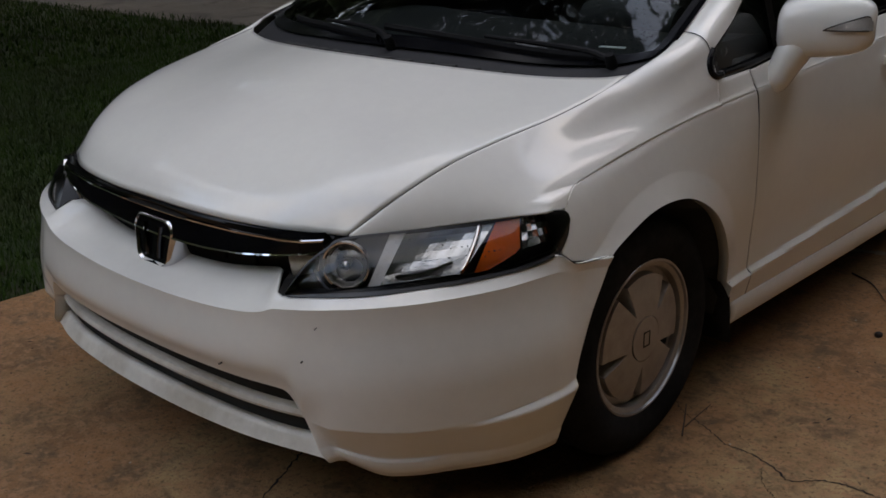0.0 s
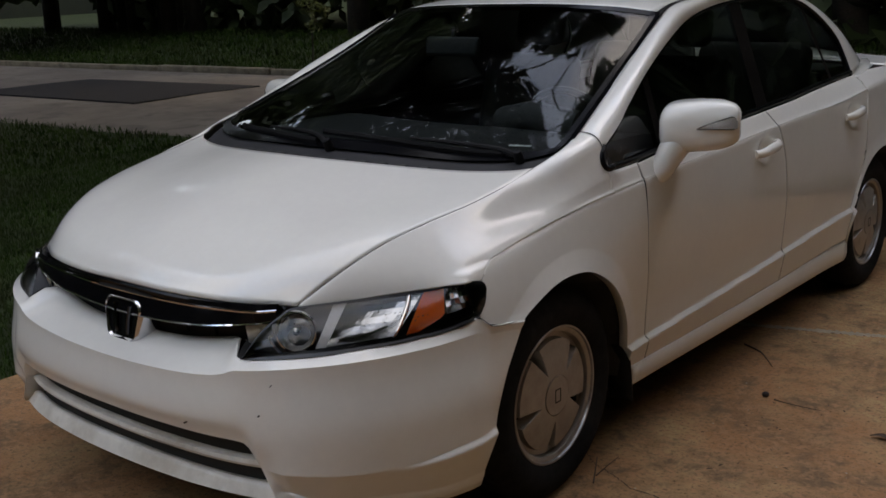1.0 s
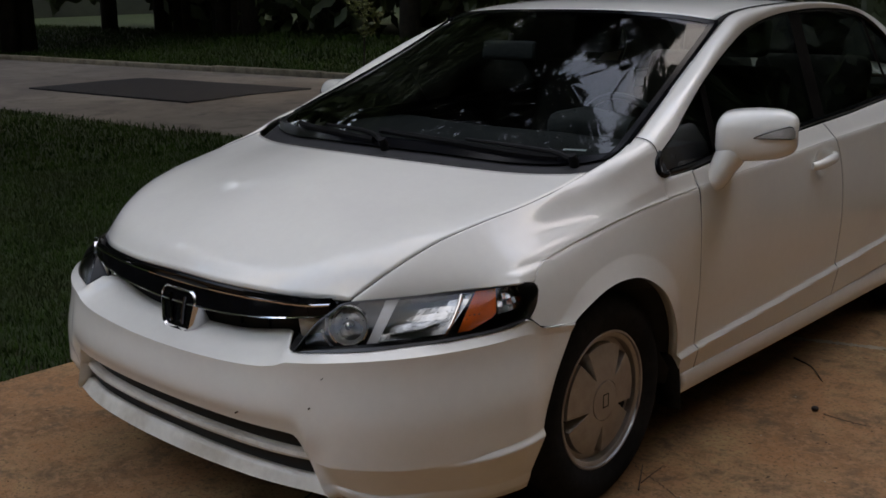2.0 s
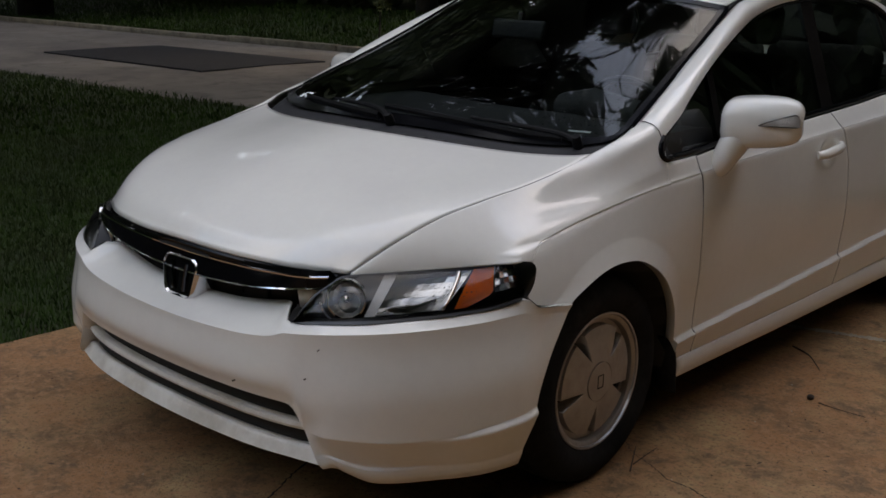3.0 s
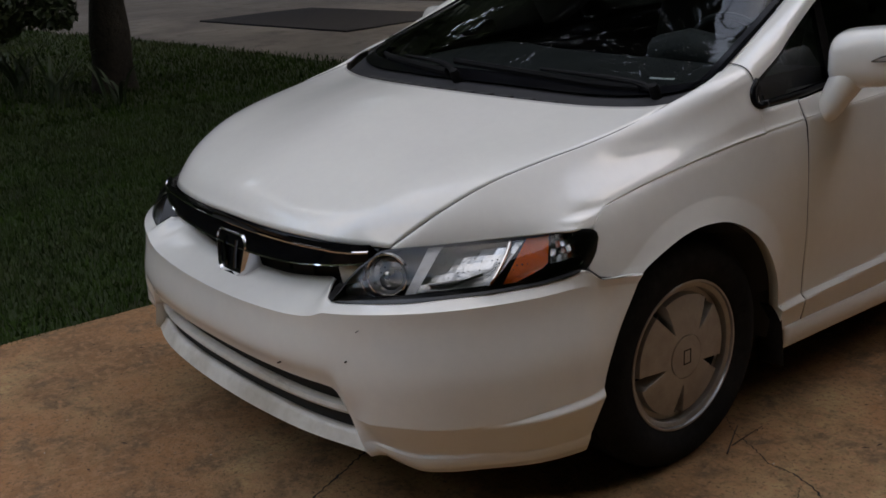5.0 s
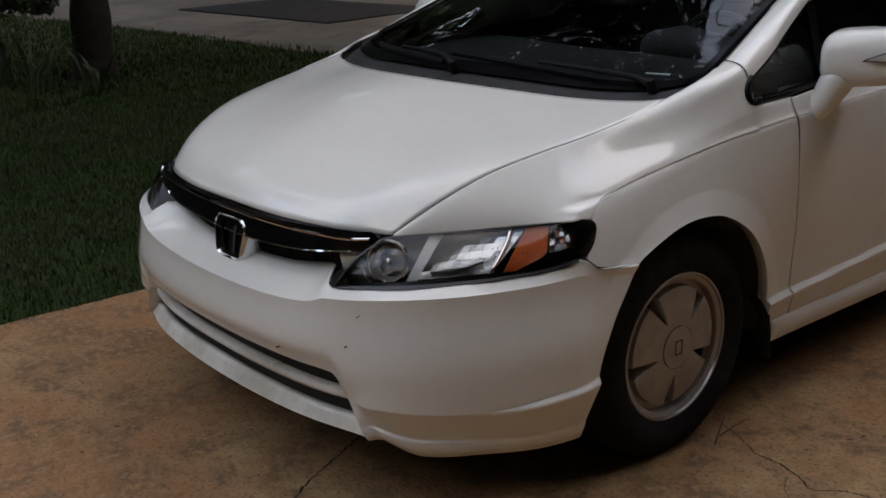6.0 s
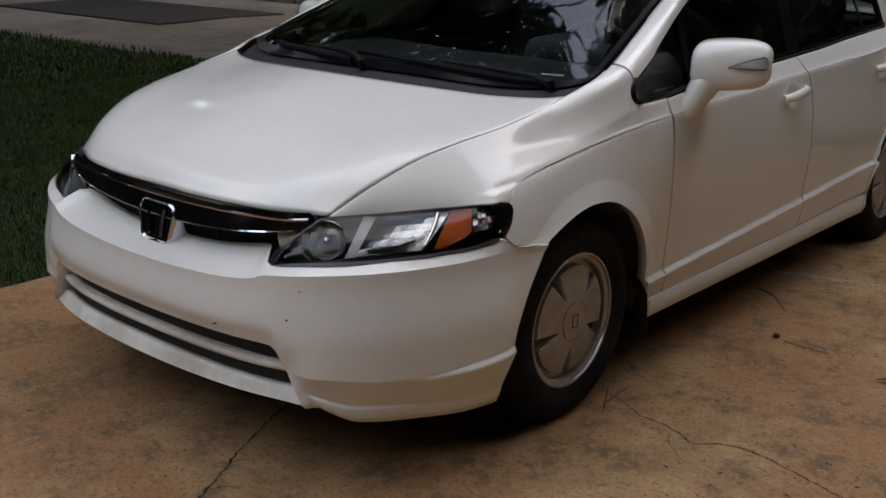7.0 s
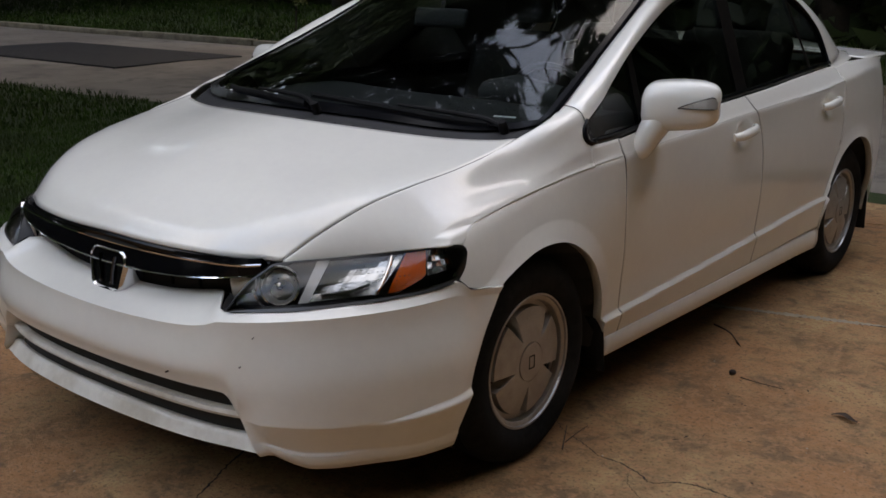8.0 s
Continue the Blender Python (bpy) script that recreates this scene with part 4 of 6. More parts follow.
    put("divider", dv, CHROME, lens)
    # amber turn lamp
    rows = []
    for q in np.linspace(0.06, 0.95, 12):
        lo, hi = 0.572 + 0.165 * q, float(np.interp(q, (0.05, 0.34, 0.95), (0.600, 0.755, 0.803)))
        rows.append([inside(lo + (hi - lo) * k, q, 0.006 + 0.003 * math.sin(math.pi * k)) for k in np.linspace(0, 1, 7)])
    put("turn_lamp", Shape().sheet(np.array(rows), (0.5, -1, 0.2)), AMBER, lens, "amber turn lamp")
    side_r = Shape()
    for iq in range(4):
        for ia in range(6):
            q0, q1 = 0.34 + 0.60 * iq / 4, 0.34 + 0.60 * (iq + 1) / 4
            lo0, lo1 = 0.735 + 0.078 * q0, 0.735 + 0.078 * q1
            w0, w1 = (0.885 - lo0) / 6, (0.885 - lo1) / 6
            tilt, side = rf.uniform(-0.004, 0.010), rf.uniform(-0.006, 0.006)
            side_r.sheet(np.array([[inside(lo0 + w0 * ia, q0, 0.010 - side), inside(lo0 + w0 * (ia + 1), q0, 0.010 + side)],
                                   [inside(lo1 + w1 * ia, q1, 0.010 + tilt - side), inside(lo1 + w1 * (ia + 1), q1, 0.010 + tilt + side)]]), (0.5, -1, 0.2))
    put("end_trim", Shape().tube(curve([inside(0.905, 0.90, 0.003), inside(0.918, 0.62, 0.003), inside(0.905, 0.30, 0.003), inside(0.86, 0.16, 0.004)], 12), 0.0018, 6), CHROME, lens)
    put("side_reflector", side_r, REFLECTOR, lens, "chrome side reflector", angle=5, weld=0)
    rr = random.Random(9)
    dr = Shape()
    for _ in range(60):
        a, q, r = rr.uniform(0.2, 0.72), rr.uniform(0.45, 0.93), rr.uniform(0.001, 0.0022)
        i = int(a * 59)
        p = lamp_sheet_cache[min(13, int(q * 13)), i]
        dr.lathe([(r, 0), (r * 0.7, r * 0.5), (0.0001, r * 0.7)], p, look_out, 6)
    tagged(put("raindrop_spatter", dr, BEZEL, lens, "dark drops and specks on the lens", weld=0), kind="stuff")


lamp_sheet_cache = lamp_sheet(-0.0005)
build_headlight(1)
build_headlight(-1)

# ---- upper grille ----
gx = np.linspace(0, 0.535, 44)
gs = s_of_x(gx)
hood_at = lambda x: np.array([np.interp(x, curve(HOOD_FRONT, 80)[:, 0], curve(HOOD_FRONT, 80)[:, k]) for k in (1, 2)]).T
hy = hood_at(gx)
fade = step((0.535 - gx) / 0.22)
grow = lambda y, z: np.stack([gx, y, z], 1)
py = lambda off: on_plan(gs, off, 0.0)[:, 1]
tip_z = 0.712 + 0.004 * (gx / 0.52)
top_row = grow(hy[:, 0] + 0.004, hy[:, 1] - 0.006)
bar_z1 = 0.633 + 0.170 * gx**2
bar_z0 = 0.693 + 0.065 * gx**2
front = np.interp(gx, (0, 0.15, 0.3, 0.45, 0.50, 0.535), (-0.828, -0.827, -0.821, -0.803, -0.790, -0.762))
grille = Shape()
grille.sheet(np.array([top_row, grow(hy[:, 0] - 0.001, hy[:, 1] - 0.012), grow(front * 0.8 + hy[:, 0] * 0.2, bar_z0 + 0.016), grow(front, bar_z0 + 0.002)]), (0, -1, 0.4)).mirrored()
band = part("grille", grille, GLOSS, car, "gloss black grille band")
bar = Shape()
bar.sheet(np.array([grow(front, bar_z0 + 0.002), grow(front - 0.004, bar_z0), grow(front - 0.003, bar_z0 - 0.004)]), (0, -1, 0.2))
bar.sheet(np.array([grow(front - 0.015 * fade - 0.001, bar_z1 + 0.006), grow(front - 0.017 * fade - 0.002, bar_z1 + 0.003), grow(front + 0.006, bar_z1 - 0.002)]), (0, -1, -0.4)).mirrored()
part("grille_chrome", bar, CHROME, band, "thin bright edges of the grille bar")
mid = Shape().sheet(np.array([grow(front - 0.003, bar_z0 - 0.004), grow(front - 0.006 * fade - 0.003, bar_z0 * 0.6 + bar_z1 * 0.4), grow(front - 0.015 * fade - 0.001, bar_z1 + 0.006)]), (0, -1, 0)).mirrored()
part("grille_bar", mid, GLOSS, band, "glossy black bar", angle=60)
slot = Shape().sheet(np.array([grow(front + 0.006, bar_z1 - 0.002), grow(front + 0.05, bar_z1 - 0.006), grow(front + 0.05, top_z(gs) - 0.012), grow(py(top_off(gs)), top_z(gs) - 0.004)]), (0, -1, 0)).mirrored()
part("grille_slot", slot, GAP, band)
for sx in (1, -1):
    for x0 in (0.20, 0.31):
        y0 = float(np.interp(x0, gx, front))
        part("grille_post", Shape().box((sx * x0 - 0.004, y0 + 0.040, 0.600), (sx * x0 + 0.004, y0 + 0.049, 0.655), 0.001), TRIM, band)
    bl = Shape()
    xa, xb = 0.452, 0.520
    ya, yb = float(np.interp(xa, gx, front)), float(np.interp(xb, gx, front))
    bl.sheet(np.array([[(xa, ya + 0.016, 0.616), (xb, yb + 0.004, 0.640)], [(xa, ya + 0.008, 0.664), (xb, yb + 0.004, 0.676)]]), (0.3, -1, 0))
    if sx < 0:
        bl.v, bl.f = [(-x, y, z) for x, y, z in bl.v], [face[::-1] for face in bl.f]
    part("grille_end", bl, DIRTY, band, "grey filler at the end of the slot", thick=0.004)

# emblem: bright rounded frame with a dark middle, drawn plain
def rounded(w_top, w_low, h, r, n=8):
    pts = []
    for cx, cz, a0, w in ((1, 1, 0, w_top), (-1, 1, 90, w_top), (-1, -1, 180, w_low), (1, -1, 270, w_low)):
        for k in range(n):
            a = radians(a0 + 90 * k / (n - 1))
            pts.append((cx * (w / 2 - r) + r * math.cos(a), cz * (h / 2 - r) + r * math.sin(a)))
    return np.array(pts)


def emblem_ring(scale, y):
    p = rounded(0.148, 0.126, 0.104, 0.026) * scale
    tilt = 0.16
    return np.stack([p[:, 0], np.full(len(p), y) + tilt * p[:, 1], 0.617 + p[:, 1]], 1)


em = Shape()
em.sheet(np.array([emblem_ring(1.30, -0.785), emblem_ring(1.26, -0.815), emblem_ring(1.18, -0.838), emblem_ring(1.08, -0.849), emblem_ring(1.03, -0.850), emblem_ring(0.985, -0.842)]), None, wrap=True)
emb = part("emblem", em, CHROME, car, "chrome frame badge with a black middle", angle=50)
pl = Shape()
r0 = emblem_ring(1.0, -0.842)
pl.raw(list(r0), [tuple(range(len(r0)))])
part("emblem_plate", pl, GLOSS, emb)
for sx in (-1, 1):
    st = Shape()
    st.tube([(sx * 0.034, -0.8415, 0.657), (sx * 0.026, -0.847, 0.617), (sx * 0.024, -0.851, 0.579)], 0.0055, 8)
    part("emblem_bar", st, DARKCHROME, emb)

# paint chips on the bumper
for x, z, r in ((0.558, 0.476, 0.0020), (0.340, 0.424, 0.0022), (0.68, 0.300, 0.0024), (0.59, 0.555, 0.0013)):
    c = on_plan(s_of_x(x), 0.0148 if z > 0.4 else -0.013, z)
    nrm = np.array([np.interp(s_of_x(x), P_LEN, P_NOR[:, 0]), np.interp(s_of_x(x), P_LEN, P_NOR[:, 1]), 0])
    part("paint_chip", Shape().lathe([(r, -0.01), (r * 0.9, 0.002), (0.0001, 0.0025)], c, nrm, 9), TRIM, car)

# ---- door mirrors ----
def blob(centre, size, turn, box=0.7, n=28):
    """A rounded box: superellipsoid with half sizes, turned about z."""
    def cs(a, e):
        return np.sign(np.cos(a)) * abs(np.cos(a)) ** e
    def sn(a, e):
        return np.sign(np.sin(a)) * abs(np.sin(a)) ** e
    lat, lon = np.meshgrid(np.linspace(-np.pi / 2, np.pi / 2, n), np.linspace(0, 2 * np.pi, 2 * n, endpoint=False), indexing="ij")
    p = np.stack([size[0] * cs(lat, box) * cs(lon, box), size[1] * cs(lat, box) * sn(lon, box), size[2] * sn(lat, box)], -1)
    c, s = math.cos(turn), math.sin(turn)
    q = p.copy()
    q[..., 0], q[..., 1] = c * p[..., 0] - s * p[..., 1], s * p[..., 0] + c * p[..., 1]
    return q + np.array(centre)


M_C, M_S, M_T = np.array([0.948, 0.662, 1.021]), (0.124, 0.072, 0.080), radians(24)
for sx in (1, -1):
    shell = blob(M_C, M_S, M_T, 0.40)
    rel = (shell - M_C)
    along = rel[..., 0] * math.cos(M_T) + rel[..., 1] * math.sin(M_T)
    shell[..., 2] -= 0.016 * np.clip(along / 0.12, 0, 1) ** 2 * np.sign(rel[..., 2])
    shell[..., 2] += 0.008 * along / 0.12
    lowhalf = rel[..., 2] < 0
    shell[..., 1] += np.where(lowhalf, 0.30 * -rel[..., 2], 0.32 * rel[..., 2] * (rel[..., 1] < 0.03))
    sh = Shape().sheet(shell, None, wrap=True)
    if sx < 0:
        sh.v, sh.f = [(-x, y, z) for x, y, z in sh.v], [f[::-1] for f in sh.f]
    mir = part("door_mirror", sh, PAINT, car, "white door mirror with a clear indicator strip", angle=60)
    arm = Shape()
    path = curve([(0.858, 0.574, 0.852), (0.866, 0.584, 0.885), (0.878, 0.606, 0.930), (0.895, 0.632, 0.975)], 12)
    arm.tube(path, np.array([0.022, 0.033, 0.038, 0.041, 0.043, 0.045, 0.047, 0.049, 0.051, 0.052, 0.053, 0.053]), 18, squash=0.85)
    if sx < 0:
        arm.v, arm.f = [(-x, y, z) for x, y, z in arm.v], [f[::-1] for f in arm.f]
    part("mirror_arm", arm, PAINT, mir)
    ind = []
    ca, sa = math.cos(M_T), math.sin(M_T)
    for q in np.linspace(0, 1, 14):
        w = -0.004 + 0.122 * q
        hgt = 0.042 * q**0.8 * (1 - 0.25 * step((q - 0.85) / 0.15))
        row = []
        for k in (0, 0.5, 1):
            dep = -M_S[1] * (max(0.0, 1 - (abs(w) / M_S[0]) ** (2 / 0.40))) ** 0.20 - 0.0025
            zz = 1.0185 + 0.012 * q + hgt * k - 0.012 * q
            dep += 0.32 * max(0.0, zz - 1.022) if zz > 1.022 else 0.30 * (1.022 - zz)
            row.append((M_C[0] + w * ca - dep * sa, M_C[1] + w * sa + dep * ca, zz))
        ind.append(row)
    ish = Shape().sheet(np.array(ind), (0, -1, 0))
    if sx < 0:
        ish.v, ish.f = [(-x, y, z) for x, y, z in ish.v], [f[::-1] for f in ish.f]
    part("indicator", ish, REFLECTOR_GREY, mir, "clear indicator strip with a dark edge")
    eg = Shape()
    eg.tube([tuple(r[0]) for r in ind][:13], 0.0016, 6)
    eg.tube([tuple(r[2]) for r in ind][:13], 0.0016, 6)
    if sx < 0:
        eg.v, eg.f = [(-x, y, z) for x, y, z in eg.v], [f[::-1] for f in eg.f]
    part("indicator_edge", eg, TRIM, mir)


# ---- wheels ----
def wheel_face():
    sh = Shape()
    rs = np.r_[0.001, 0.03, 0.0595, 0.0600, 0.0625, 0.0630, np.linspace(0.07, 0.168, 22), 0.1705, 0.173, 0.176, 0.188, 0.191, 0.194, 0.204, 0.209, 0.212]
    th = np.linspace(0, 2 * np.pi, 300, endpoint=False)
    r, t = np.meshgrid(rs, th, indexing="ij")
    h = 0.010 - 0.016 * (r / 0.17) ** 2
    h = np.where((r > 0.0598) & (r < 0.0628), h - 0.004, h)
    h = np.where(r < 0.06, h + 0.0015, h)
    cut = np.zeros_like(h)
    for k in range(5):
        a = radians(-95 + 72 * k)
        d = abs((t - a + np.pi) % (2 * np.pi) - np.pi) * r
        wide = 0.021 * np.clip((r - 0.080) / 0.088, 0, 1) ** 0.9
        cut = np.maximum(cut, step((wide - d) / 0.007))
    ring = (r > 0.1715) & (r < 0.1895)
    h = np.where(r <= 0.1715, h - 0.040 * cut, h)
    h = np.where((r > 0.160) & (r <= 0.1715), h - 0.004 * cut, h)
    h = np.where(ring, -0.026, h)
    h = np.where(r > 0.1895, -0.006 + 0.006 * np.sin((r - 0.19) / 0.022 * np.pi), h)
    r = r * 0.972
    p = np.stack([h, r * np.cos(t), r * np.sin(t)], -1)
    sh.sheet(p, (1, 0, 0), wrap=True)
    hole = ((cut > 0.85) & (r < 0.1715)).ravel()
    sh.f = [face for face in sh.f if not all(hole[i] for i in face)]      # slots go right through
    return sh


FACE = wheel_face().mesh("wheel", SILVER, 30)
TYRE = Shape().lathe([(0.199, -0.06), (0.203, 0.0), (0.207, 0.004), (0.218, 0.008), (0.240, 0.016), (0.262, 0.018), (0.285, 0.012), (0.302, 0.000),
                      (0.312, -0.012), (0.3165, -0.028), (0.3175, -0.046), (0.3115, -0.048), (0.3115, -0.053), (0.318, -0.055), (0.318, -0.085), (0.312, -0.087), (0.312, -0.093),
                      (0.318, -0.095), (0.318, -0.125), (0.312, -0.127), (0.312, -0.132), (0.3175, -0.134), (0.3165, -0.155), (0.310, -0.172), (0.285, -0.186), (0.24, -0.19), (0.2, -0.18)],
                     (0, 0, 0), (1, 0, 0), 96).mesh("tyre", RUBBER, 40)
LIPM = Shape().lathe([(0.197, -0.06), (0.1975, -0.002), (0.201, 0.006), (0.2060, 0.006), (0.2085, 0.001)], (0, 0, 0), (1, 0, 0), 96).mesh("rim_lip", RIM, 40)
HUBM = Shape().lathe([(0.20, -0.05), (0.12, -0.075), (0.001, -0.075)], (0, 0, 0), (1, 0, 0), 48).mesh("brake_hub", GAP, 40)
bd = Shape()
for pz in (-0.019, 0.019):
    bd.box((0.0108, -0.014, pz - 0.0016), (0.0122, 0.014, pz + 0.0016), 0.0006)
for py_ in (-0.013, 0.013):
    bd.box((0.0108, py_ - 0.002, -0.020), (0.0125, py_ + 0.002, 0.020), 0.001)
BADGE = bd.mesh("wheel_badge", TRIM, 40)
for cy, cx in ((0.0, 0.843), (2.70, 0.843)):
    for sx in (1, -1):
        w = new("wheel", FACE)
        w.matrix_basis = pose(sx * cx, cy, 0.312, 0, 0, 0 if sx > 0 else 180)
        w.parent = car
        tagged(w, "silver five-slot wheel with a black tyre")
        for me in (TYRE, LIPM, HUBM, BADGE):
            o = new(me.name, me)
            o.parent = w

# mud flaps
for sx in (1, -1):
    for y0, zt in ((0.392, 0.345), (3.06, 0.36)):
        fl = Shape()
        rows = [[(0.775, y0 + 0.000, z), (0.83, y0 - 0.002, z), (0.862, y0 + 0.004, z)] for z in np.linspace(zt, 0.155, 8)]
        rows = np.array(rows)
        rows[..., 1] += np.linspace(0, 0.028, 8)[:, None]
        fl.sheet(rows if sx > 0 else flip(rows), (0, -1, 0))
        part("mud_flap", fl, RUBBER, car, "black rubber mud flap", thick=0.006)

# ---- interior ----
dash = Shape()
xs = np.linspace(-0.69, 0.69, 30)
prof = [(-0.02, 0.955), (0.12, 0.972), (0.34, 0.985), (0.55, 0.985), (0.68, 0.965), (0.74, 0.90), (0.76, 0.70)]
dash.sheet(np.array([np.stack([xs, y + 0.22 * (abs(xs) / 0.7) ** 2, z - 0.02 * (xs / 0.7) ** 2], 1) for y, z in prof]), (0, 0, 1))
dash.tube([(0.20, 0.66, 0.985), (0.34, 0.63, 1.015), (0.50, 0.66, 0.985)], 0.06, 12)
part("dashboard", dash, DASH, car, "dark dashboard")
wheel_s = Shape()
ang = np.linspace(0, 2 * np.pi, 40)
cc = np.array([0.36, 0.86, 0.93])
e1, e2 = np.array([1.0, 0, 0]), np.array([0, -0.42, 0.907])
wheel_s.tube([cc + 0.185 * (math.cos(a) * e1 + math.sin(a) * e2) for a in ang], 0.014, 8, caps=False)
for a in (0.1, np.pi - 0.1, -np.pi / 2):
    wheel_s.tube([cc, cc + 0.18 * (math.cos(a) * e1 + math.sin(a) * e2)], 0.018, 8)
wheel_s.lathe([(0.07, 0.0), (0.06, 0.03), (0.001, 0.035)], cc, (0, 0.907, 0.42), 20)
part("steering_wheel", wheel_s, DASH, car)
for x0, y0, wide in ((0.36, 1.30, 0.24), (-0.36, 1.30, 0.24), (0.30, 2.22, 0.28), (-0.30, 2.22, 0.28)):
    st = Shape()
    st.box((x0 - wide, y0 - 0.32, 0.50), (x0 + wide, y0 + 0.22, 0.66), 0.05)
    st.box((-wide, -0.06, 0.0), (wide, 0.07, 0.60), 0.055, pose(x0, y0 + 0.20, 0.58, -16))
    seat = part("seat", st, SEAT, car, "dark grey fabric seat", weld=0)
    hd = Shape().box((-0.12, -0.045, 0.0), (0.12, 0.045, 0.17), 0.04, pose(x0, y0 + 0.40, 1.19 if y0 < 2 else 1.14, -12))
    part("headrest", hd, SEAT, seat)
lin = Shape()
lin.box((-0.70, 0.4, 0.30), (0.70, 2.9, 0.36), 0.02)
lin.box((-0.77, 0.55, 0.36), (-0.74, 2.6, 0.93), 0.01)
lin.box((0.74, 0.55, 0.36), (0.77, 2.6, 0.93), 0.01)
for sx in (1, -1):
    yl = np.linspace(0.50, 2.48, 40)
    xl = glass_x(yl, belt_z(yl))
    lin.sheet(np.array([np.stack([sx * (xl - 0.075), yl, belt_z(yl) - 0.10], 1), np.stack([sx * (xl - 0.050), yl, belt_z(yl) + 0.006], 1),
                        np.stack([sx * (xl - 0.016), yl, belt_z(yl) + 0.010], 1)]), (-sx, 0, 0.5))
lin.box((-0.62, 2.55, 0.36), (0.62, 2.62, 1.02), 0.02)
lin.box((-0.62, 2.62, 1.0), (0.62, 3.02, 1.03), 0.01)
part("cabin_lining", lin, DASH, car, "dark floor and door linings", weld=0)
liner = Shape()
liner.sheet(coons(curve(WS_TOP, 24), roof_rear, mid_roof, ditch_roof, wu=lambda u: u**2) * np.array([0.99, 1, 1]) - np.array([0, -0.01, 0.025]), (0, 0, -1)).mirrored()
part("headliner", liner, SEAT, car)
rv = Shape().box((-0.12, -0.015, -0.035), (0.12, 0.015, 0.035), 0.014, pose(0, 0.62, 1.255, -10)).tube([(0, 0.62, 1.27), (0, 0.63, 1.315)], 0.008, 8)
part("inside_mirror", rv, DASH, car)
label_paper = Shape().box((-0.036, -0.006, 0), (0.036, 0.006, 0.001), 0.0, pose(0.578, 0.215, 0.990, 12, 0, 16))
part("paper_strip", label_paper, PAPER, car, "small white paper strip behind the windshield")

# ---- ground, driveway, road ----
def ground_material(name, cols, scales, rough=0.9, bump=0.003, bump_scale=90, speck=None, speck_scale=120):
    """Mixes three colours by noise at two scales, with dark specks."""
    m = bpy.data.materials.new(name)
    m.use_nodes = True
    t = m.node_tree
    b = t.nodes["Principled BSDF"]
    b.inputs["Roughness"].default_value = rough
    b.inputs["Specular IOR Level"].default_value = 0.3
    where = t.nodes.new("ShaderNodeTexCoord")
    last = None
    for k, (s, lo, hi) in enumerate(scales):
        n = t.nodes.new("ShaderNodeTexNoise")
        n.inputs["Scale"].default_value, n.inputs["Detail"].default_value, n.inputs["Roughness"].default_value = s, 9.0, 0.68
        n.inputs["Distortion"].default_value = 0.4
        t.links.new(where.outputs["Object"], n.inputs["Vector"])
        r = t.nodes.new("ShaderNodeMapRange")
        r.inputs["From Min"].default_value, r.inputs["From Max"].default_value = lo, hi
        t.links.new(n.outputs["Fac"], r.inputs["Value"])
        mix = t.nodes.new("ShaderNodeMix")
        mix.data_type = "RGBA"
        mix.inputs["A"].default_value = (*cols[0], 1)
        mix.inputs["B"].default_value = (*cols[k + 1], 1)
        if last:
            t.links.new(last, mix.inputs["A"])
        t.links.new(r.outputs["Result"], mix.inputs["Factor"])
        last = mix.outputs["Result"]
    if speck:
        v = t.nodes.new("ShaderNodeTexNoise")
        v.inputs["Scale"].default_value, v.inputs["Detail"].default_value, v.inputs["Roughness"].default_value = speck_scale, 4.0, 0.8
        t.links.new(where.outputs["Object"], v.inputs["Vector"])
        r = t.nodes.new("ShaderNodeMapRange")
        r.inputs["From Min"].default_value, r.inputs["From Max"].default_value = 0.60, 0.68
        t.links.new(v.outputs["Fac"], r.inputs["Value"])
        mix = t.nodes.new("ShaderNodeMix")
        mix.data_type = "RGBA"
        mix.inputs["B"].default_value = (*speck, 1)
        t.links.new(last, mix.inputs["A"])
        t.links.new(r.outputs["Result"], mix.inputs["Factor"])
        last = mix.outputs["Result"]
    t.links.new(last, b.inputs["Base Color"])
    n = t.nodes.new("ShaderNodeTexNoise")
    n.inputs["Scale"].default_value, n.inputs["Detail"].default_value, n.inputs["Roughness"].default_value = bump_scale, 8.0, 0.7
    t.links.new(where.outputs["Object"], n.inputs["Vector"])
    bp = t.nodes.new("ShaderNodeBump")
    bp.inputs["Distance"].default_value = bump
    t.links.new(n.outputs["Fac"], bp.inputs["Height"])
    t.links.new(bp.outputs["Normal"], b.inputs["Normal"])
    return m


CONCRETE = ground_material("stained_tan_concrete", [(0.33, 0.162, 0.072), (0.41, 0.265, 0.128), (0.20, 0.108, 0.052), (0.175, 0.108, 0.058), (0.37, 0.195, 0.096), (0.135, 0.083, 0.045)],
                           [(1.3, 0.44, 0.58), (2.8, 0.48, 0.66), (6.0, 0.50, 0.62), (27.0, 0.48, 0.62), (70.0, 0.52, 0.66)], speck=(0.075, 0.048, 0.028), speck_scale=95, bump=0.006)
MORTAR = ground_material("pale_joint_mortar", [(0.34, 0.29, 0.22), (0.24, 0.19, 0.14)], [(9, 0.4, 0.65)])
ROAD = ground_material("old_asphalt", [(0.13, 0.112, 0.095), (0.20, 0.175, 0.145), (0.09, 0.078, 0.066)], [(0.35, 0.42, 0.62), (2.5, 0.5, 0.7)], bump=0.004, bump_scale=60)
PATCH = ground_material("new_asphalt_patch", [(0.014, 0.014, 0.016), (0.019, 0.019, 0.02)], [(3, 0.4, 0.6)], bump=0.004, bump_scale=80)
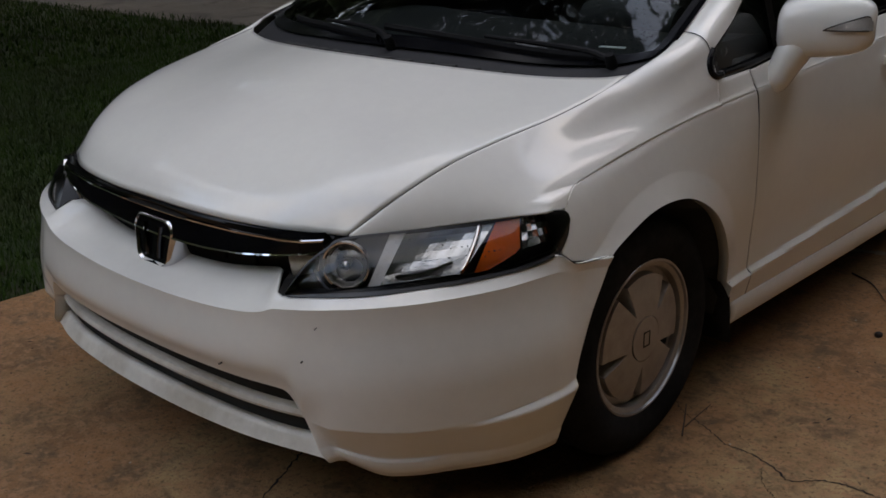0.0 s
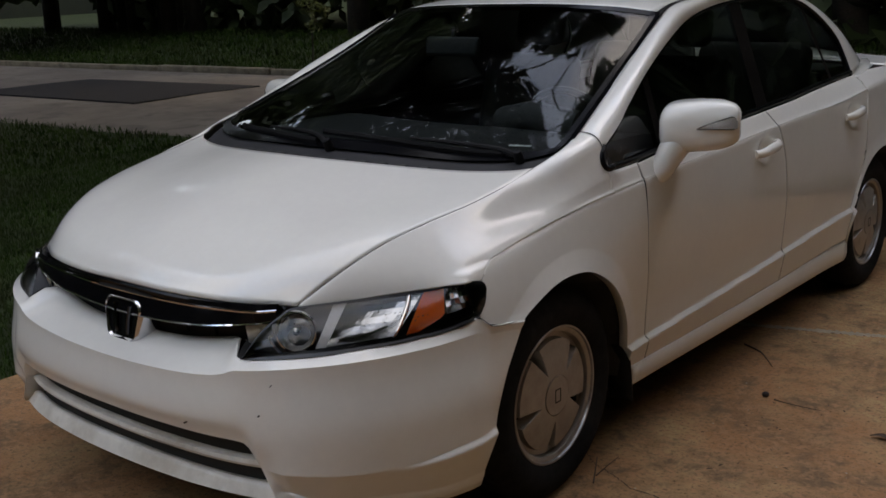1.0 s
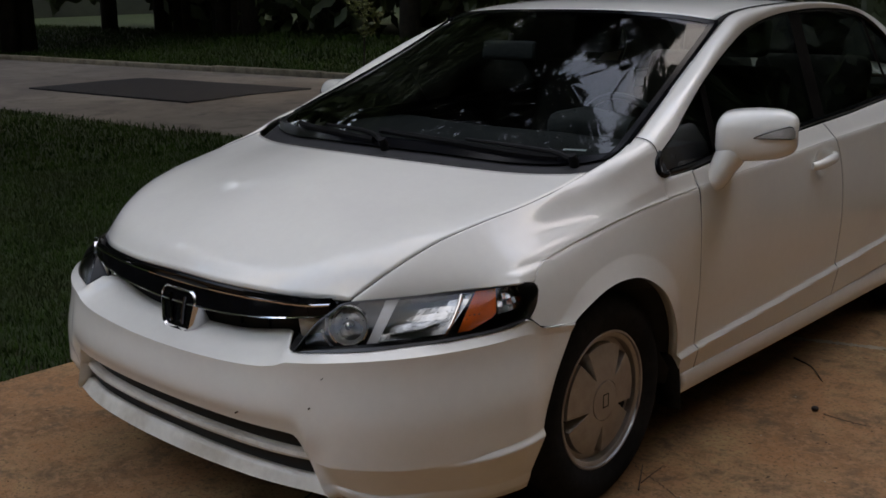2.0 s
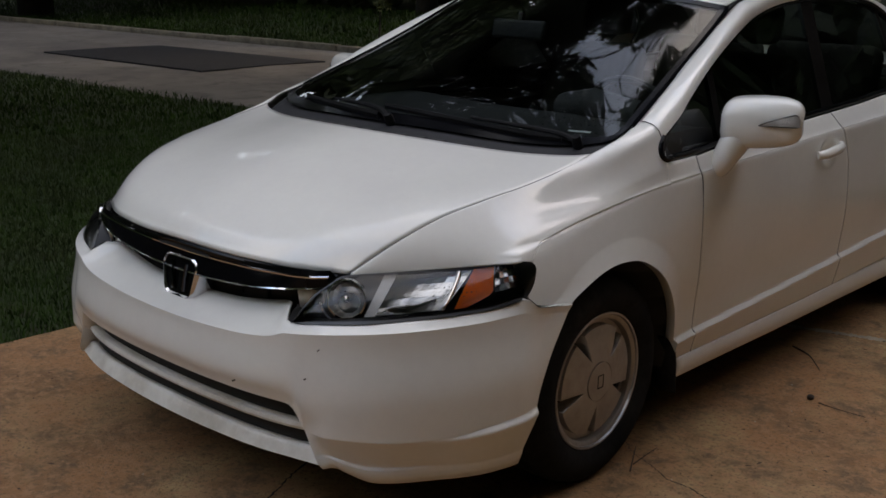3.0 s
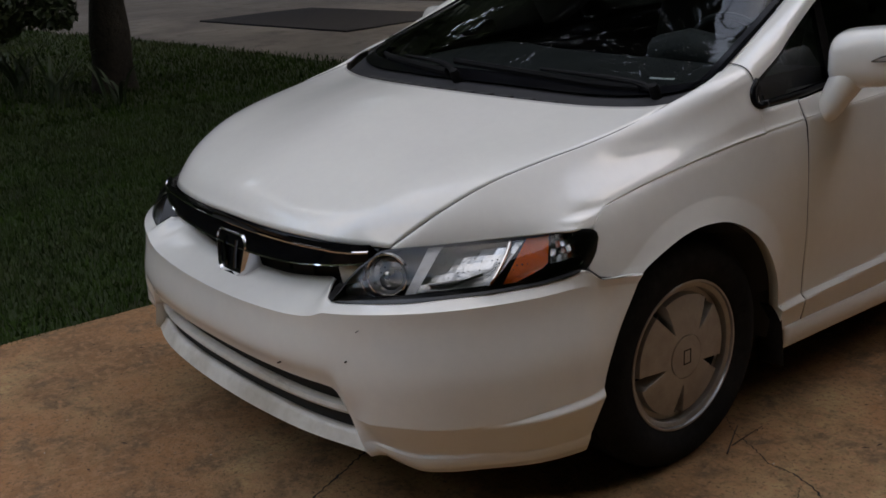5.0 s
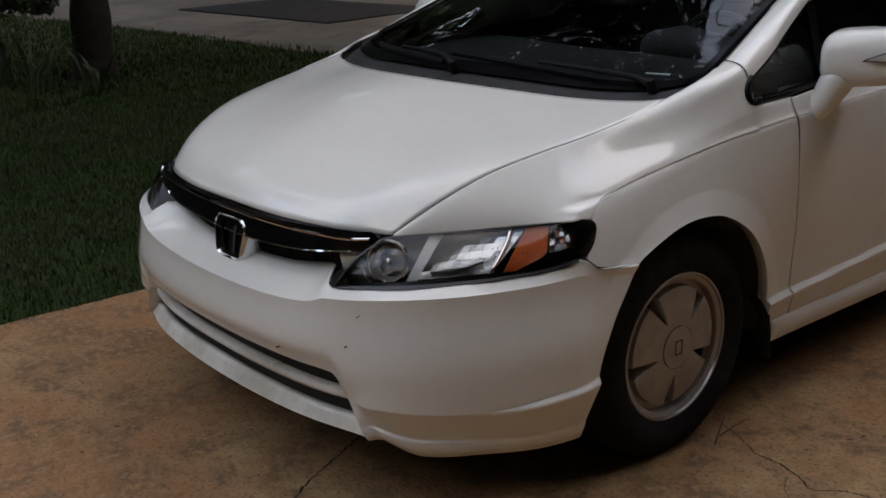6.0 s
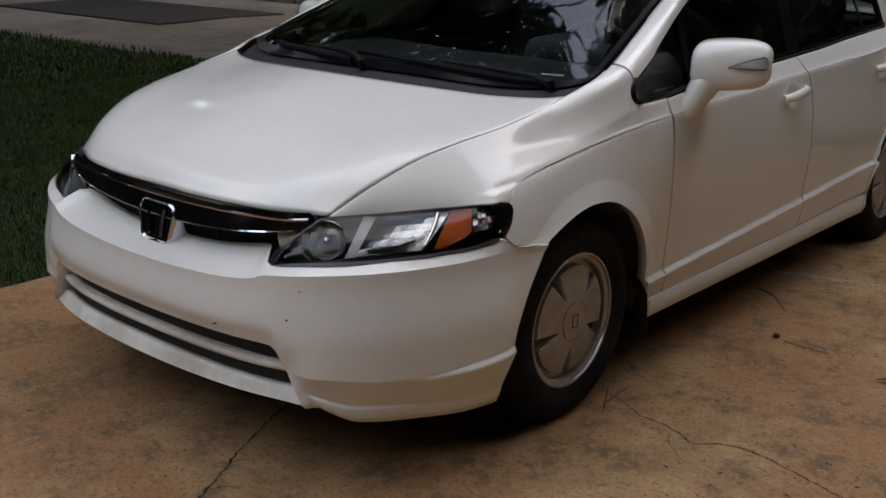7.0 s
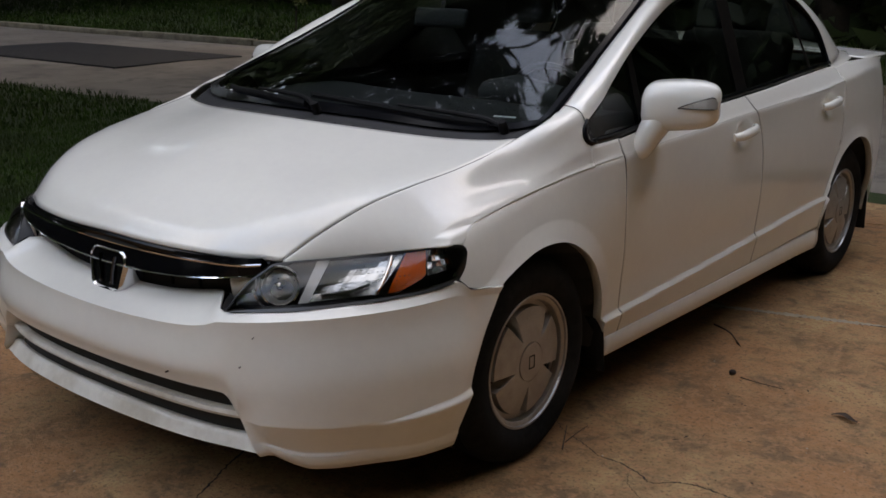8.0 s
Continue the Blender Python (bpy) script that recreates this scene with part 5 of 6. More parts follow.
KERB = ground_material("weathered_kerb_concrete", [(0.20, 0.17, 0.125), (0.10, 0.085, 0.06)], [(4, 0.4, 0.65)])
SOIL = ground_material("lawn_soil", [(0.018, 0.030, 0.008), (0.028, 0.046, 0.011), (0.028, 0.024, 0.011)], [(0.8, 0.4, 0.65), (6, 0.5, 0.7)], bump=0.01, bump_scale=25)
CRACK = material("crack_dirt", (0.022, 0.016, 0.012), 0.95, vary=0.3, scale=40)

gs_ = Shape()
xs = np.array([-900, -300, -120, -60, -40, -30, -24, -20, -16, -12, -9, -7, -5, -4, -3, -2.4, -1.9, -1.6, 0, 6, 12, 24, 60, 300, 900.0])
ys = np.array([-900, -300, -100, -40, -20, -10, -6, -3, -1.5, 0, 1, 2, 3, 4, 4.45, 5, 8, 10.9, 11.2, 12, 13, 14.5, 17, 22, 30, 50, 120, 300, 900.0])
yy, xx = np.meshgrid(ys, xs, indexing="ij")
zz = -0.035 + 0.45 * step((yy - 11.0) / 5) + 0.5 * step((yy - 16) / 14)
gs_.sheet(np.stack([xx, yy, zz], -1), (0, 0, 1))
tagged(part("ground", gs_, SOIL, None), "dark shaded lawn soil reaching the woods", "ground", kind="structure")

road = Shape()
rx = np.linspace(-70, 60, 131)
lean = 0.062 * (np.clip(rx, -30, 8) + 12)
near = 4.22 + lean + 0.08 * np.sin(rx * 0.9) + 0.05 * np.sin(rx * 2.7 + 1)
road.sheet(np.array([np.stack([rx, near, np.full_like(rx, -0.032)], 1), np.stack([rx, near + 0.05, np.full_like(rx, -0.012)], 1),
                     np.stack([rx, 7.2 + lean, np.full_like(rx, 0.035)], 1), np.stack([rx, 10.32 + lean, np.full_like(rx, -0.012)], 1)]), (0, 0, 1))
tagged(part("road", road, ROAD, None), "worn grey-brown asphalt road", "road", kind="structure")
pa = Shape()
q = np.array([(-13.85, 5.84), (-9.85, 6.06), (-10.10, 8.49), (-14.05, 8.13)])
rim = np.concatenate([np.linspace(q[k], q[(k + 1) % 4], 14)[:-1] for k in range(4)])
prng = np.random.RandomState(3)
rim = rim + prng.uniform(-0.02, 0.02, rim.shape)
h = lambda y: 0.035 - 0.047 * ((y - 7.7) / 3.2) ** 2
top = [(x, y, 0.050 - 0.010 * abs(y - 7.2)) for x, y in rim]
cen = [(x * 0.5 - 12.77 * 0.5, y * 0.5 + 7.5 * 0.5, 0.052) for x, y in rim]
low = [(x, y, -0.02) for x, y in rim]
pa.sheet(np.array([low, top, cen, [(-11.96, 7.13, 0.053)] * len(rim)]), None, wrap=True)
tagged(part("road_patch", pa, PATCH, None), "black new asphalt patch in the road", "road patch", kind="structure")
# far kerb in lengths, with worn edges
kerb = new("kerb")
tagged(kerb, "weathered concrete kerb along the far side of the road", "kerb", kind="structure")
for k in range(40):
    x0 = -60 + 3.0 * k
    kr = random.Random(k)
    z1 = 0.085 + kr.uniform(-0.012, 0.012)
    y0 = 10.30 + 0.062 * (min(max(x0, -30), 8) + 13.5) + kr.uniform(-0.015, 0.015)
    part("kerb_stone", Shape().box((0, 0, -0.06), (2.985, 0.18, z1), 0.02, pose(x0, y0, 0, 0, 0, 3.55 if -30 < x0 < 8 else 0)), KERB, kerb)

# driveway in slabs, its lawn edge uneven
drive = new("driveway")
tagged(drive, "tan concrete driveway with brown stains and cracks", "driveway", kind="structure")


def slab(y0, y1, tilt0, tilt1, mat=CONCRETE, z=0.0):
    n = 90
    ysl = np.linspace(0, 1, n)
    xl = -1.50 + np.array([0.03 * noise.noise(Vector((k * 0.35, y0, 0))) + 0.015 * noise.noise(Vector((k * 1.3, y0, 5))) for k in range(n)])
    out = []
    for x_of in (0.0, 0.01, 0.3, 1.0):
        x = xl * (1 - x_of) + 7.0 * x_of
        y = (y0 + tilt0 * x) * (1 - ysl) + (y1 + tilt1 * x) * ysl
        out.append(np.stack([x, y, np.full(n, z - (0.012 if x_of == 0 else 0))], 1))
    p = np.array(out)
    sh = Shape().sheet(p, (0, 0, 1))
    for e in (p[0], p[:, 0], p[:, -1]):
        d = e.copy()
        d[:, 2] = -0.08
        sh.sheet(np.array([e, d]))
    return sh


J1, T1 = 1.585, 0.315
part("slab", slab(-9.0, J1, 0, T1), CONCRETE, drive, weld=0.001)
part("slab", slab(J1 + 0.028, 3.70, T1, 0.3), CONCRETE, drive, weld=0.001)
part("slab", slab(3.712, 4.50, 0.3, 0.02), CONCRETE, drive, weld=0.001)
part("joint", slab(J1 - 0.006, J1 + 0.034, T1, T1, z=-0.003), CRACK, drive, weld=0.001)


def crack(pts, width, seed, branch=True):
    cr = random.Random(seed)
    path = curve([(x, y) for x, y in pts], max(14, 20 * len(pts)))
    lhs, rhs = [], []
    for k, (x, y) in enumerate(path):
        t = path[min(k + 1, len(path) - 1)] - path[max(k - 1, 0)]
        nrm = np.array([-t[1], t[0]]) / (np.linalg.norm(t) + 1e-9)
        j = cr.uniform(-0.0035, 0.0035)
        w = width * cr.uniform(0.35, 1.2) * min(1, 0.25 + 4 * min(k, len(path) - 1 - k) / len(path))
        c = np.array([x, y]) + nrm * j
        lhs.append((*(c + nrm * w / 2), 0.0012))
        rhs.append((*(c - nrm * w / 2), 0.0012))
    return Shape().sheet(np.array([lhs, rhs]), (0, 0, 1))


CRACKS = [([(0.76, 0.30), (0.839, 0.238), (0.953, 0.187), (1.012, 0.155), (1.071, 0.155), (1.159, 0.131), (1.214, 0.100), (1.274, 0.152), (1.338, 0.170), (1.43, 0.161), (1.55, 0.125), (1.8, 0.06), (2.2, 0.03), (2.9, -0.12)], 0.0062, 1),
          ([(0.75, -1.62), (0.60, -1.38), (0.47, -1.17), (0.42, -1.05), (0.36, -0.93), (0.30, -0.83), (0.25, -0.72), (0.15, -0.45), (0.10, 0.2)], 0.0075, 2),
          ([(0.39, -1.04), (0.42, -0.98), (0.47, -0.93)], 0.003, 3),
          ([(1.13, 0.122), (1.17, 0.05), (1.26, -0.02)], 0.003, 4),
          ([(-1.25, -0.42), (-1.10, -0.47), (-0.96, -0.56), (-0.8, -0.60)], 0.003, 6),
          ([(0.60, 3.80), (1.0, 3.88), (1.6, 4.05), (2.4, 4.2)], 0.02, 7)]
for k in range(9):          # ragged lengths of old mortar along the joint
    x0 = -1.3 + 0.9 * k
    ends = [(x, J1 + 0.016 + T1 * x) for x in np.linspace(x0, x0 + 0.86, 5)]
    part("mortar", crack(ends, 0.050, 40 + k), MORTAR, drive, weld=0)
for pts, wd, sd in CRACKS:
    part("crack", crack(pts, wd, sd), CRACK, drive, weld=0)

# ---- litter on the driveway ----
NEEDLE = material("brown_pine_needle", (0.045, 0.026, 0.014), 0.8, vary=0.3, scale=50)
STONE = material("dark_pebble", (0.03, 0.022, 0.018), 0.8, vary=0.3, scale=60)
LEAFDRY = material("dry_brown_leaf", (0.05, 0.025, 0.012), 0.8, vary=0.3, scale=60)
lr = random.Random(11)
lit = Shape()
for _ in range(800):
    x, y = lr.uniform(-1.5, 3.2), lr.uniform(-2.2, 2.6)
    if abs(x) < 0.86 and y > -0.8 and lr.random() < 0.8:
        continue
    if lr.random() < 0.35:
        x, y = lr.gauss(1.9, 0.6), lr.gauss(0.5, 0.7)
    a, l, w = lr.uniform(0, 6.3), lr.choice((0.003, 0.004, 0.006, 0.008, 0.014)), lr.uniform(0.0012, 0.0035)
    d, e = np.array([math.cos(a), math.sin(a), 0]), np.array([-math.sin(a), math.cos(a), 0])
    c = np.array([x, y, 0.002])
    lit.raw([c - d * l, c + e * w + (0, 0, 0.002), c + d * l, c - e * w], [(0, 1, 2, 3)])
tagged(part("leaf_litter", lit, NEEDLE, None, weld=0), "brown crumbs and needles scattered on the concrete", "litter", kind="stuff")


CHIP = material("pale_stone_chip", (0.42, 0.37, 0.30), 0.8, vary=0.2, scale=60)
chips = Shape()
for _ in range(170):
    x, y, r = lr.uniform(-1.4, 3.0), lr.uniform(-2.4, 2.4), lr.uniform(0.0015, 0.0042)
    a = lr.uniform(0, 6.3)
    pts_ = [(x + r * k * math.cos(a + w), y + r * k * math.sin(a + w), 0.0015) for w, k in ((0, 1.2), (1.5, 0.8), (3.0, 1.1), (4.7, 0.7))]
    chips.raw(pts_ + [(x, y, 0.0015 + r * 0.7)], [(0, 1, 4), (1, 2, 4), (2, 3, 4), (3, 0, 4)])
tagged(part("stone_chips", chips, CHIP, None, weld=0), "pale stone chips scattered on the concrete", "litter", kind="stuff")


def twig(pts, r, label):
    tagged(part("twig", Shape().tube(curve(pts, 14), np.linspace(r, r * 0.5, 14), 6), NEEDLE, None), label, "twig", group="twigs on the driveway")


twig([(0.75, 1.545, 0.006), (0.84, 1.49, 0.008), (0.90, 1.42, 0.007), (0.945, 1.362, 0.004)], 0.0035, "thin curved brown twig on the concrete")
twig([(0.903, 0.117, 0.004), (0.862, 0.198, 0.010), (0.820, 0.276, 0.004)], 0.0024, "bent pine needle pair standing by the tyre")
twig([(0.884, 0.164, 0.004), (0.880, 0.240, 0.007), (0.872, 0.320, 0.004)], 0.0018, "thin straight brown pine needle on the concrete")
twig([(1.08, 1.05, 0.004), (1.16, 1.04, 0.005), (1.25, 1.045, 0.004)], 0.0018, "thin brown stalk lying by a pebble")
pb = Shape().sheet(blob((1.042, 1.066, 0.010), (0.013, 0.010, 0.010), 0.5, 0.9, 8), None, wrap=True)
tagged(part("pebble", pb, STONE, None), "small dark pebble on the concrete", "pebble")
lf = Shape()
pts = [(1.455 + 0.09 * k, 0.925 + 0.012 * math.sin(k * 5), 0.006 + 0.006 * math.sin(k * 3.1)) for k in np.linspace(0, 1, 9)]
wd = 0.016 * np.sin(np.linspace(0.15, np.pi - 0.1, 9))
lf.sheet(np.array([[(x, y - w, z + 0.003) for (x, y, z), w in zip(pts, wd)], pts, [(x, y + w, z + 0.003) for (x, y, z), w in zip(pts, wd)]]), (0, 0, 1))
tagged(part("fallen_leaf", lf, LEAFDRY, None), "narrow dry brown leaf on the concrete", "leaf")

# ---- grass, plants, trees ----
GRASS = material("grass_blade", (0.022, 0.047, 0.005), 0.85, spec=0.15, vary=0.35, scale=2.5, second=(0.026, 0.036, 0.010), mix_scale=0.9)
BARK = material("dark_bark", (0.022, 0.017, 0.013), 0.95, vary=0.35, scale=14, bump=0.03, bump_scale=9, second=(0.036, 0.027, 0.018), mix_scale=4)
LEAVES = material("dark_green_leaves", (0.030, 0.048, 0.014), 0.55, vary=0.4, scale=1.5, second=(0.045, 0.060, 0.018), mix_scale=0.6)
STRAP = material("strap_leaf_green", (0.026, 0.044, 0.015), 0.6, vary=0.3, scale=6, second=(0.036, 0.052, 0.018), mix_scale=3)
YOUNG = material("young_yellow_green_leaves", (0.10, 0.12, 0.025), 0.5, vary=0.3, scale=4)


def blades(rs, n, x_lo, x_hi, y_lo, y_hi, tall, wide, keep, base):
    x, y = rs.uniform(x_lo, x_hi, n), rs.uniform(y_lo, y_hi, n)
    ok = keep(x, y)
    x, y = x[ok], y[ok]
    n = len(x)
    a, t = rs.uniform(0, 6.283, n), tall * rs.uniform(0.45, 1.25, n)
    lean = rs.uniform(0.2, 1.4, n)
    d = np.stack([np.cos(a), np.sin(a), 0 * a], 1)
    e = np.stack([-np.sin(a), np.cos(a), 0 * a], 1) * wide * rs.uniform(0.6, 1.3, n)[:, None]
    p = np.stack([x, y, base(x, y)], 1)
    mid = p + d * (t * lean * 0.35)[:, None] + np.array([0, 0, 1]) * (t * 0.6)[:, None]
    tip = p + d * (t * lean)[:, None] + np.array([0, 0, 1]) * t[:, None]
    v = np.stack([p - e, p + e, mid + e * 0.7, mid - e * 0.7, tip], 1).reshape(-1, 3)
    k = np.arange(n)[:, None] * 5
    quads = (k + np.array([0, 1, 2, 3])).tolist()
    tris = (k + np.array([3, 2, 4])).tolist()
    return v, quads + tris


def stuff(name, v, f, mat, label, category):
    me = bpy.data.meshes.new(name)
    me.from_pydata(v.tolist(), [], f)
    me.materials.append(mat)
    return tagged(new(name, me), label, category, kind="stuff")


rs = np.random.RandomState(4)
flat = lambda x, y: np.full_like(x, -0.035)
v, f = blades(rs, 150000, -6.5, -1.45, -2.5, 4.6, 0.040, 0.0028, lambda x, y: (rs.uniform(0, 1, len(x)) < np.clip(1.25 + (x + 1.5) * 0.17, 0.25, 1)) & (x < -1.48 + 0.04 * np.sin(y * 5)) & (y < 4.25 + 0.062 * (x + 12)), flat)
stuff("lawn_grass", v, f, GRASS, "short dark green lawn beside the driveway", "grass")
v, f = blades(rs, 60000, -22, -6.3, -3, 4.55, 0.06, 0.007, lambda x, y: (y < 4.25 + 0.062 * (x + 12)) & (rs.uniform(0, 1, len(x)) < np.clip(1.2 + (x + 6) * 0.08, 0.2, 1)), flat)
stuff("lawn_grass_far", v, f, GRASS, "dark shaded lawn under the trees", "grass")
slope = lambda x, y: -0.035 + 0.45 * (lambda s: s * s * (3 - 2 * s))(np.clip((y - 11.0) / 5, 0, 1))
v, f = blades(rs, 50000, -34, 4, 9.3, 16, 0.11, 0.012, lambda x, y: y > 10.5 + 0.062 * (np.clip(x, -30, 8) + 12), slope)
stuff("verge_grass", v, f, GRASS, "dark grass verge behind the kerb", "grass")


def leaf_cloud(rs, centres, radii, n, size, flat_=0.75):
    """n small bent leaves in clumps about the centres."""
    c = np.asarray(centres, float)
    r = np.asarray(radii, float)
    pick = rs.choice(len(c), n, p=r**2 / (r**2).sum())
    d = rs.normal(size=(n, 3))
    d /= np.linalg.norm(d, axis=1)[:, None]
    p = c[pick] + d * (r[pick] * rs.uniform(0.35, 1.0, n) ** 0.6)[:, None] * np.array([1, 1, flat_])
    a = rs.normal(size=(n, 3))
    a /= np.linalg.norm(a, axis=1)[:, None]
    b = np.cross(a, rs.normal(size=(n, 3)))
    b /= np.linalg.norm(b, axis=1)[:, None] + 1e-9
    s = (size * rs.uniform(0.5, 1.3, n))[:, None]
    v = np.stack([p - a * s, p + b * s * 0.45, p + a * s, p - b * s * 0.45], 1).reshape(-1, 3)
    return v, (np.arange(n)[:, None] * 4 + np.arange(4)).tolist()


def build_tree(x, y, r, high, spread, seed, label, leaves=16000, leaf=0.07, low=None, crown_from=0.35):
    rs = np.random.RandomState(seed)
    tree = new("tree")
    tree.location = (x, y, 0)
    tagged(tree, label, "tree")
    tr = Shape()
    path = curve([(0, 0, -0.1), (0.05 * r, 0.1, high * 0.3), (rs.uniform(-0.3, 0.3), rs.uniform(-0.3, 0.3), high * 0.65), (rs.uniform(-0.5, 0.5), rs.uniform(-0.5, 0.5), high * 0.95)], 40)
    rad = r * (1 - 0.8 * np.linspace(0, 1, 40)) * (1 + 0.4 * np.exp(-np.linspace(0, 14, 40)))
    rad = rad * (1 + 0.05 * rs.normal(size=40))
    tr.tube(path, rad, 18)
    cents, rads = [], []
    for k in range(13):
        h0 = rs.uniform(crown_from, 0.9)
        base = path[int(h0 * 39)]
        a = rs.uniform(0, 6.283)
        reach = spread * rs.uniform(0.5, 1.0) * (1.15 - 0.6 * h0)
        end = base + np.array([math.cos(a) * reach, math.sin(a) * reach, rs.uniform(-0.3, 1.6)])
        midp = (base + end) / 2 + np.array([0, 0, rs.uniform(0.2, 0.7)])
        tr.tube(curve([base, midp, end], 10), np.linspace(r * 0.32, r * 0.05, 10), 8)
        for w in (0.45, 0.75, 1.0):
            cents.append(base * (1 - w) + end * w + rs.normal(size=3) * 0.3)
            rads.append(rs.uniform(0.55, 1.1) * spread / 3.2)
    hang_c, hang_r = [], []
    for cx, cy, cz, cr in low or ():
        (hang_c if cz < 2 else cents).append(np.array([cx, cy, cz]))
        (hang_r if cz < 2 else rads).append(cr)
        tr.tube(curve([path[14], (cx * 0.5, cy * 0.5, cz + 0.9), (cx, cy, cz)], 10), np.linspace(0.06, 0.012, 10), 6)
    trunk = part("trunk", tr, BARK, None)
    trunk.parent = tree
    v, f = leaf_cloud(rs, cents, rads, leaves, leaf)
    me = bpy.data.meshes.new("crown")
    me.from_pydata(v.tolist(), [], f)
    me.materials.append(LEAVES)
    crown = new("crown", me)
    crown.parent = tree
    if hang_c:
        v, f = leaf_cloud(rs, hang_c, hang_r, 9000, 0.045)
        me = bpy.data.meshes.new("hanging_branch")
        me.from_pydata(v.tolist(), [], f)
        me.materials.append(LEAVES)
        new("hanging_branch", me).parent = tree
    return tree


build_tree(-7.85, 1.95, 0.165, 13.0, 5.6, 21, "tall lawn tree with dark rough bark and a hanging leafy branch", 108000, 0.125,
           low=[(0.2, -0.9, 0.90, 0.34), (-0.1, -1.25, 0.98, 0.42), (0.45, -0.65, 0.80, 0.22), (0.1, -0.5, 1.10, 0.32), (-0.4, -0.9, 1.2, 0.42), (0.1, -1.1, 0.75, 0.28),
                # high clumps added out of view to dim windshield reflections and shade the lawn
                (1.2, 5.0, 10.0, 2.1), (-0.3, 3.8, 11.0, 2.1), (-2.2, 5.0, 11.0, 2.1), (0.6, 7.0, 11.0, 2.2), (-1.2, 7.4, 12.0, 2.2), (1.4, 2.8, 9.6, 1.8),
                (2.6, 3.6, 9.3, 1.7), (2.2, 6.0, 11.2, 2.0),
                (4.15, 1.8, 10.0, 1.1), (3.6, 1.0, 10.0, 1.2), (4.55, 2.35, 10.2, 0.6), (3.3, 2.6, 9.6, 1.2), (4.3, 5.0, 11.6, 0.8), (5.0, 5.4, 11.6, 0.8),
                (5.85, 5.35, 11.0, 1.2), (6.55, 5.55, 11.0, 1.1), (4.75, 4.75, 10.6, 1.1)])
build_tree(-13.5, -4.5, 0.26, 14.0, 6.0, 22, "dark tree shading the lawn", 26000, 0.13)
build_tree(-10.5, 14.8, 0.34, 19.0, 7.0, 24, "tall dark tree across the road", 30000, 0.17, crown_from=0.22)
build_tree(-3.5, 15.2, 0.34, 18.0, 7.0, 25, "tall dark tree across the road", 30000, 0.17, crown_from=0.22)
# two unseen trees added on the camera's side to hold back sky light
build_tree(13.5, 0.5, 0.36, 17.0, 7.0, 26, "tall dark tree added out of view to block light from the side", 30000, 0.17, crown_from=0.2)
build_tree(12.0, -3.5, 0.32, 14.0, 6.0, 27, "dark tree added out of view to block light from the side", 26000, 0.16, crown_from=0.2)


def strap_plant(x, y, n, tall, seed):
    rs = np.random.RandomState(seed)
    plant = new("strap_leaf_plant")
    plant.location = (x, y, -0.03)
    tagged(plant, "clump of long arching green strap leaves on the lawn", "plant", group="clumps round the tree")
    for k in range(n):
        a, t, l = rs.uniform(0, 6.283), tall * rs.uniform(0.6, 1.15), rs.uniform(0.3, 0.8)
        d, e = np.array([math.cos(a), math.sin(a), 0]), np.array([-math.sin(a), math.cos(a), 0])
        u = np.linspace(0, 1, 9)
        mid = rs.uniform(-0.09, 0.09, 3) * np.array([1, 1, 0]) + d * (t * l * u**1.8)[:, None] + np.array([0, 0, 1]) * (t * (u - 0.42 * u**2.6 * l * 1.3))[:, None]
        w = 0.016 * np.sin(np.clip(u * 2.6 + 0.45, 0, np.pi))[:, None]
        o = part("leaf", Shape().sheet(np.array([mid - e * w, mid + np.array([0, 0, -0.004]), mid + e * w])), STRAP, None)
        o.parent = plant


for x, y, n_, t_, s_ in ((-7.25, 1.2, 16, 0.62, 1), (-8.2, 1.15, 18, 0.75, 2), (-8.8, 0.7, 16, 0.7, 3), (-6.85, 1.55, 10, 0.5, 4), (-9.4, 1.25, 14, 0.7, 5)):
    strap_plant(x, y, n_, t_, s_)

# sapling behind the far kerb
sap = new("sapling")
sap.location = (-12.9, 12.3, 0.0)
tagged(sap, "thin sapling with pale yellow-green leaves", "sapling")
st = part("stem", Shape().tube(curve([(0, 0, 0), (0.03, 0, 0.5), (-0.02, 0.02, 1.1), (0.05, 0, 1.6)], 14), np.linspace(0.02, 0.008, 14), 8), BARK, None)
st.parent = sap
v, f = leaf_cloud(np.random.RandomState(8), [(0, 0, 1.15), (0.25, 0, 1.0), (-0.25, 0.1, 1.3), (0.1, 0, 0.75), (-0.05, 0, 1.6)], [0.28, 0.25, 0.28, 0.2, 0.3], 420, 0.055)
me = bpy.data.meshes.new("leaves")
me.from_pydata(v.tolist(), [], f)
me.materials.append(YOUNG)
lv = new("leaves", me)
lv.parent = sap

# woods round the place: trunks, and leaves in clumps, with gaps
rs = np.random.RandomState(12)
cents, rads = [], []
trunks = Shape()
